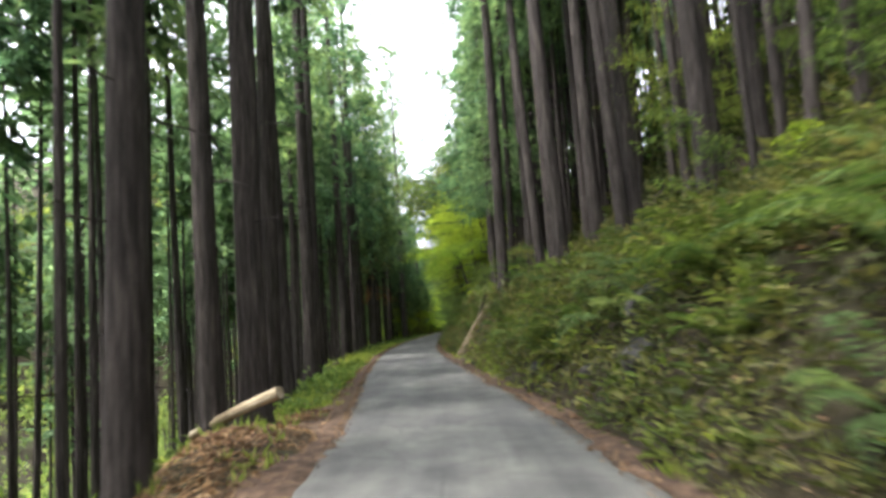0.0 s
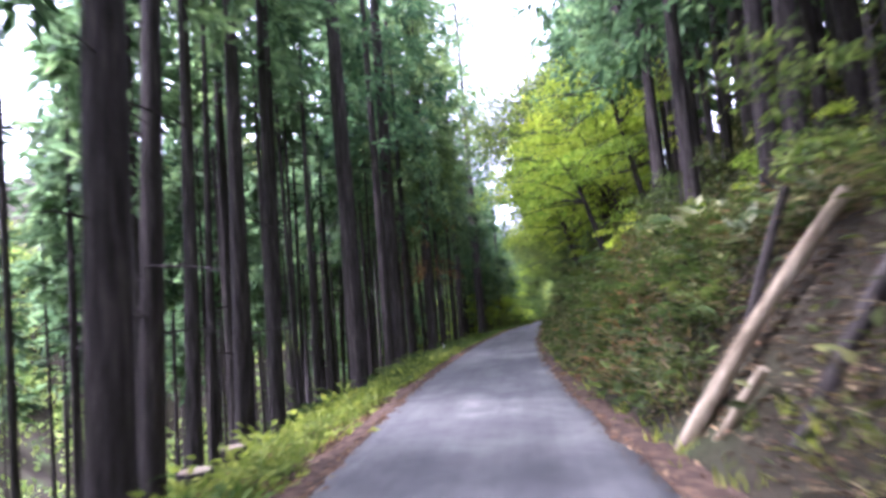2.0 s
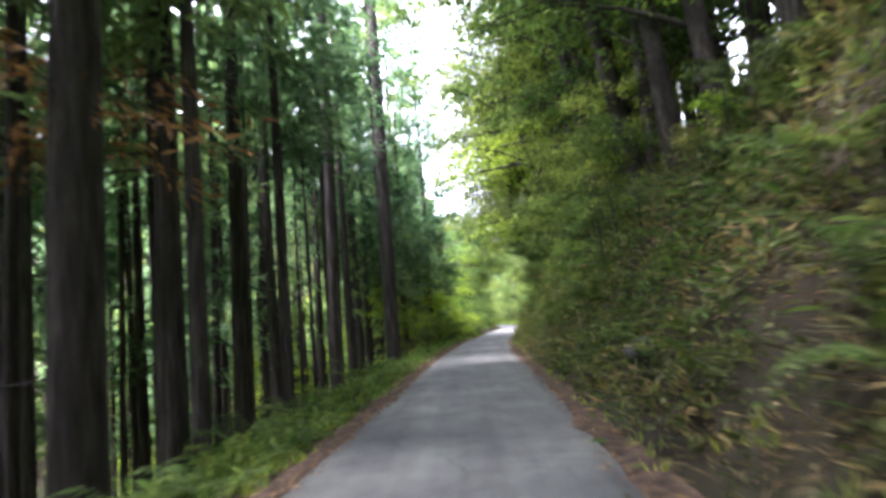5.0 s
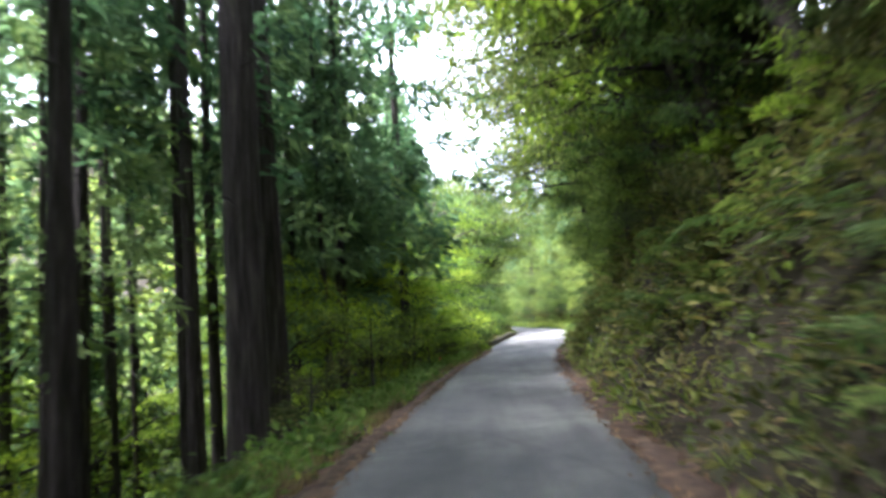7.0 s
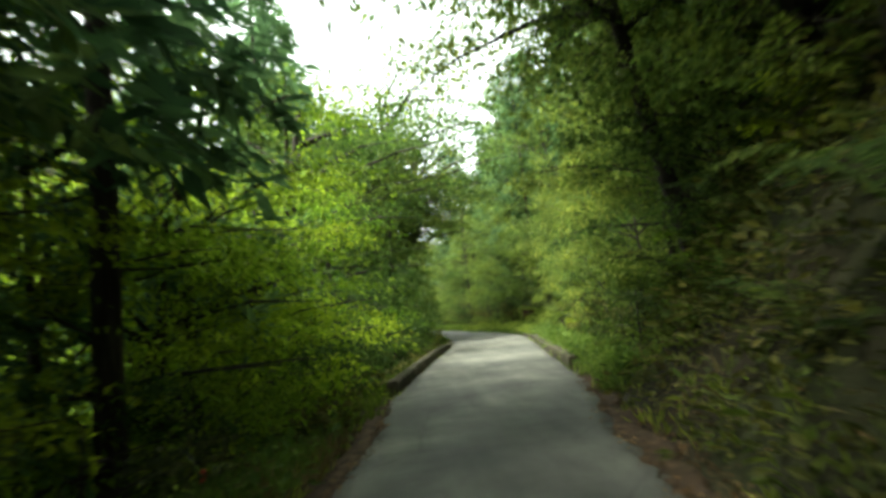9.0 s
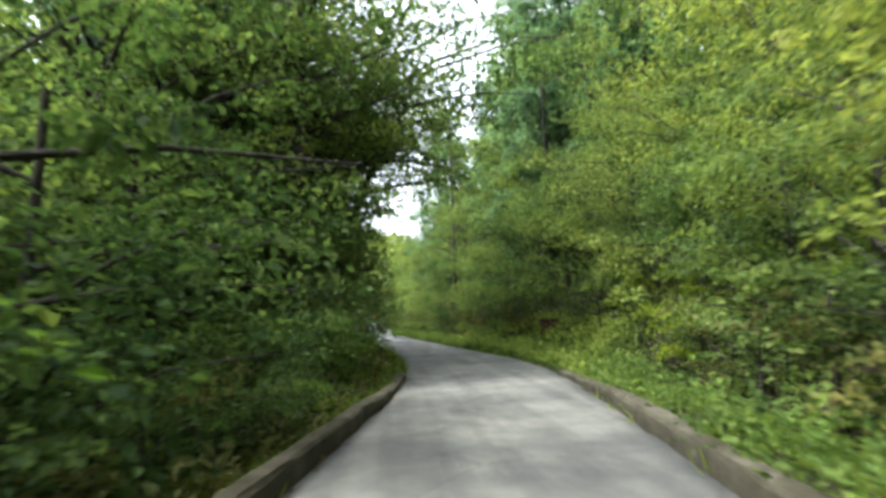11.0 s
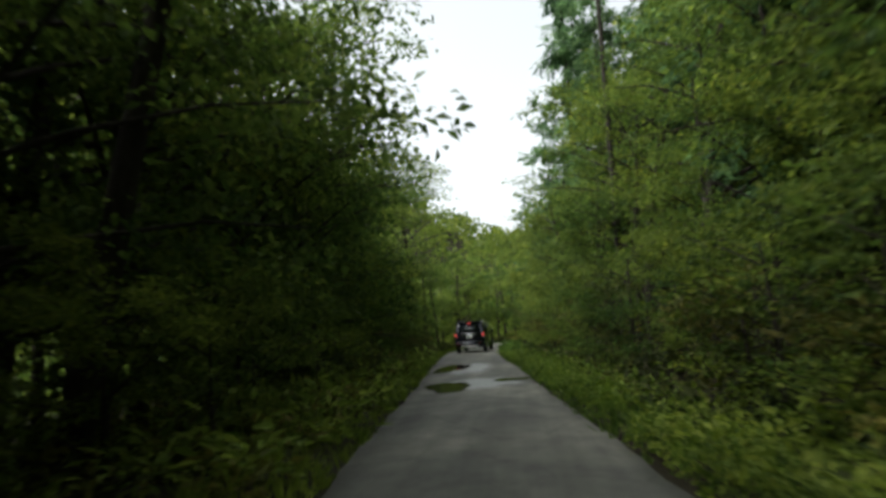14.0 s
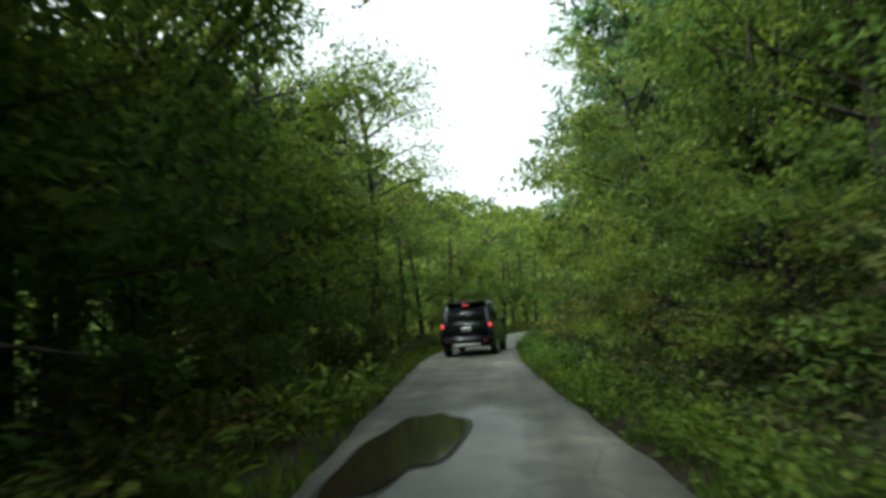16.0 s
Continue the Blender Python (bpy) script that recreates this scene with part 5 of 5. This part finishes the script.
def boxed(name, mat, size, at, parent, label="", bevel=0.03, taper=(1, 1), turn=(0, 0, 0)):
    """A box with rounded edges; taper narrows its top."""
    bm = bmesh.new()
    bmesh.ops.create_cube(bm, size=1)
    for v in bm.verts:
        k = v.co.z + 0.5
        v.co = Vector((v.co.x * size[0] * (1 + (taper[0] - 1) * k), v.co.y * size[1] * (1 + (taper[1] - 1) * k), v.co.z * size[2]))
    bmesh.ops.bevel(bm, geom=bm.edges[:], offset=bevel, segments=3, affect="EDGES")
    me = bpy.data.meshes.new(name)
    bm.to_mesh(me)
    bm.free()
    me.materials.append(mat)
    for p in me.polygons:
        p.use_smooth = True
    ob = part(name, me, parent, label)
    ob.matrix_basis = pose(*at, *turn)
    return ob


def van(x, y, heading):
    """Rear faces -y; 1.8 m wide, 1.85 m high, 4.6 m long."""
    c = thing("car", "black boxy family van braking on the narrow road", "car")
    c.matrix_basis = pose(x, y, 0.0, 0, 0, heading)
    # body: side profile swept across with a waist, cabin narrower above
    prof = [(-2.25, 0.42), (-2.30, 0.62), (-2.28, 0.98), (-2.20, 1.12), (-2.02, 1.66), (-1.90, 1.78), (-1.2, 1.84), (0.3, 1.83), (0.75, 1.74), (1.45, 1.18), (2.1, 1.02), (2.28, 0.82), (2.28, 0.42), (1.8, 0.32), (-1.9, 0.32)]
    bm = bmesh.new()
    loops = []
    for sx in (-0.90, -0.86, -0.78, 0.78, 0.86, 0.90):
        ring = []
        for py, pz in prof:
            inset = 0.0 if abs(sx) < 0.8 else (0.03 if abs(sx) < 0.88 else 0.09)
            k = max(0.0, (pz - 1.08) / 0.76)
            xx = sx * (1 - 0.15 * k)
            cy, cz = 0.0, 1.0
            ring.append(bm.verts.new((xx, cy + (py - cy) * (1 - inset * 0.35), cz + (pz - cz) * (1 - inset * 0.6))))
        loops.append(ring)
    n = len(prof)
    for a, b in zip(loops, loops[1:]):
        for j in range(n):
            bm.faces.new((a[j], a[(j + 1) % n], b[(j + 1) % n], b[j]))
    bm.faces.new(loops[0][::-1])
    bm.faces.new(loops[-1])
    bmesh.ops.recalc_face_normals(bm, faces=bm.faces[:])
    me = bpy.data.meshes.new("van_body")
    bm.to_mesh(me)
    bm.free()
    me.materials.append(M_PAINT)
    for p in me.polygons:
        p.use_smooth = len(p.vertices) == 4
    body = part("body", me, c)
    gate = boxed("tailgate", M_PAINT, (1.5, 0.05, 0.62), (0, -2.275, 0.86), c, "", 0.02, (1, 1))
    boxed("rear_window", M_GLASS, (1.36, 0.03, 0.56), (0, -2.135, 1.40), c, "dark tinted rear window", 0.014, (0.9, 1), (-18, 0, 0))
    boxed("handle_trim", M_CHROME, (1.0, 0.04, 0.05), (0, -2.31, 1.10), gate, "bright chrome strip").matrix_basis = pose(0, -0.035, 0.22)
    plate = boxed("number_plate", M_PLATE, (0.33, 0.015, 0.165), (0, -0.035, 0.07), gate, "small white number plate", 0.006)
    for px, w in ((-0.02, 0.2),):
        boxed("plate_bar", M_INK, (w, 0.004, 0.06), (px, -0.009, -0.02), plate, "dark bar", 0.001)
    boxed("wiper", M_TRIM, (0.5, 0.02, 0.02), (0.12, -2.26, 1.17), c, "", 0.006, (1, 1), (0, -4, 0))
    bump_ = boxed("bumper", M_PAINT, (1.74, 0.22, 0.34), (0, -2.26, 0.53), c, "", 0.06)
    boxed("skid_plate", M_SILVER, (0.95, 0.06, 0.11), (0, -0.10, -0.12), bump_, "silver skid plate", 0.02)
    for sx in (-0.62, 0.62):
        boxed("reflector", material("reflector", 0.3, 0, (0.35, 0.02, 0.02))[0], (0.16, 0.02, 0.04), (sx, -0.105, 0.02), bump_, "", 0.006)
    boxed("spoiler", M_PAINT, (1.36, 0.26, 0.05), (0, -2.0, 1.80), c, "", 0.02, (1, 1), (-6, 0, 0))
    boxed("high_brake_light", M_TAIL, (0.2, 0.03, 0.035), (0, -2.11, 1.73), c, "small glowing red brake light", 0.008)
    for sx in (-1, 1):
        boxed("tail_light", M_TAIL, (0.12, 0.05, 0.13), (sx * 0.80, -2.265, 1.05), c, "glowing red tail light", 0.02)
        boxed("lamp_housing", M_TRIM, (0.15, 0.06, 0.34), (sx * 0.815, -2.235, 0.96), c, "", 0.02)
        boxed("side_window", M_GLASS, (0.02, 2.9, 0.46), (sx * 0.835, -0.45, 1.42), c, "dark tinted side windows", 0.009, (1, 0.92), (0, sx * -10, 0))
        mirror = boxed("wing_mirror", M_PAINT, (0.16, 0.09, 0.2), (sx * 0.99, 1.0, 1.2), c, "", 0.03)
        boxed("roof_rail", M_TRIM, (0.04, 2.6, 0.04), (sx * 0.66, -0.5, 1.86), c, "", 0.012)
        for wy in (-1.42, 1.42):
            wheel = new("wheel")
            wheel.parent = c
            wheel.matrix_basis = pose(sx * 0.80, wy, 0.345, 0, 90, 0)
            part("tyre", Shape().tube([(0, 0, -0.11), (0, 0, -0.085), (0, 0, 0.085), (0, 0, 0.11)], [0.30, 0.345, 0.345, 0.30], 28).mesh("tyre", M_TYRE, True), wheel)
            part("rim", Shape().tube([(0, 0, -0.115), (0, 0, 0.115)], [0.21, 0.21], 20).mesh("rim", M_RIM, True), wheel, "grey alloy rim")
    return c


van(0.65, 174.9, -4.6)

# ---- rusty box half hidden in the bushes ----
M_RUST = earthy("rusted_sheet", (0.022, 0.011, 0.009), (0.052, 0.023, 0.017), (0.095, 0.046, 0.032), 4.0, 22.0, 0.8)
box = thing("metal_box", "rusty red-brown metal box half hidden in the roadside bushes", "box")
box.matrix_basis = pose(8.02, 131.3, float(land(8.02 - centre(131.3), 131.3)) - 0.04, 0, 2, -10)
boxed("body", M_RUST, (0.72, 0.5, 0.62), (0, 0, 0.31), box, "", 0.015)
boxed("lid", M_RUST, (0.77, 0.55, 0.06), (0, 0, 0.65), box, "", 0.012)
boxed("latch", M_TRIM, (0.06, 0.03, 0.1), (0, -0.265, 0.58), box, "dark latch", 0.006)
for sx in (-0.3, 0.3):
    boxed("seam", M_RUST, (0.03, 0.012, 0.56), (sx, -0.252, 0.3), box, "", 0.004)
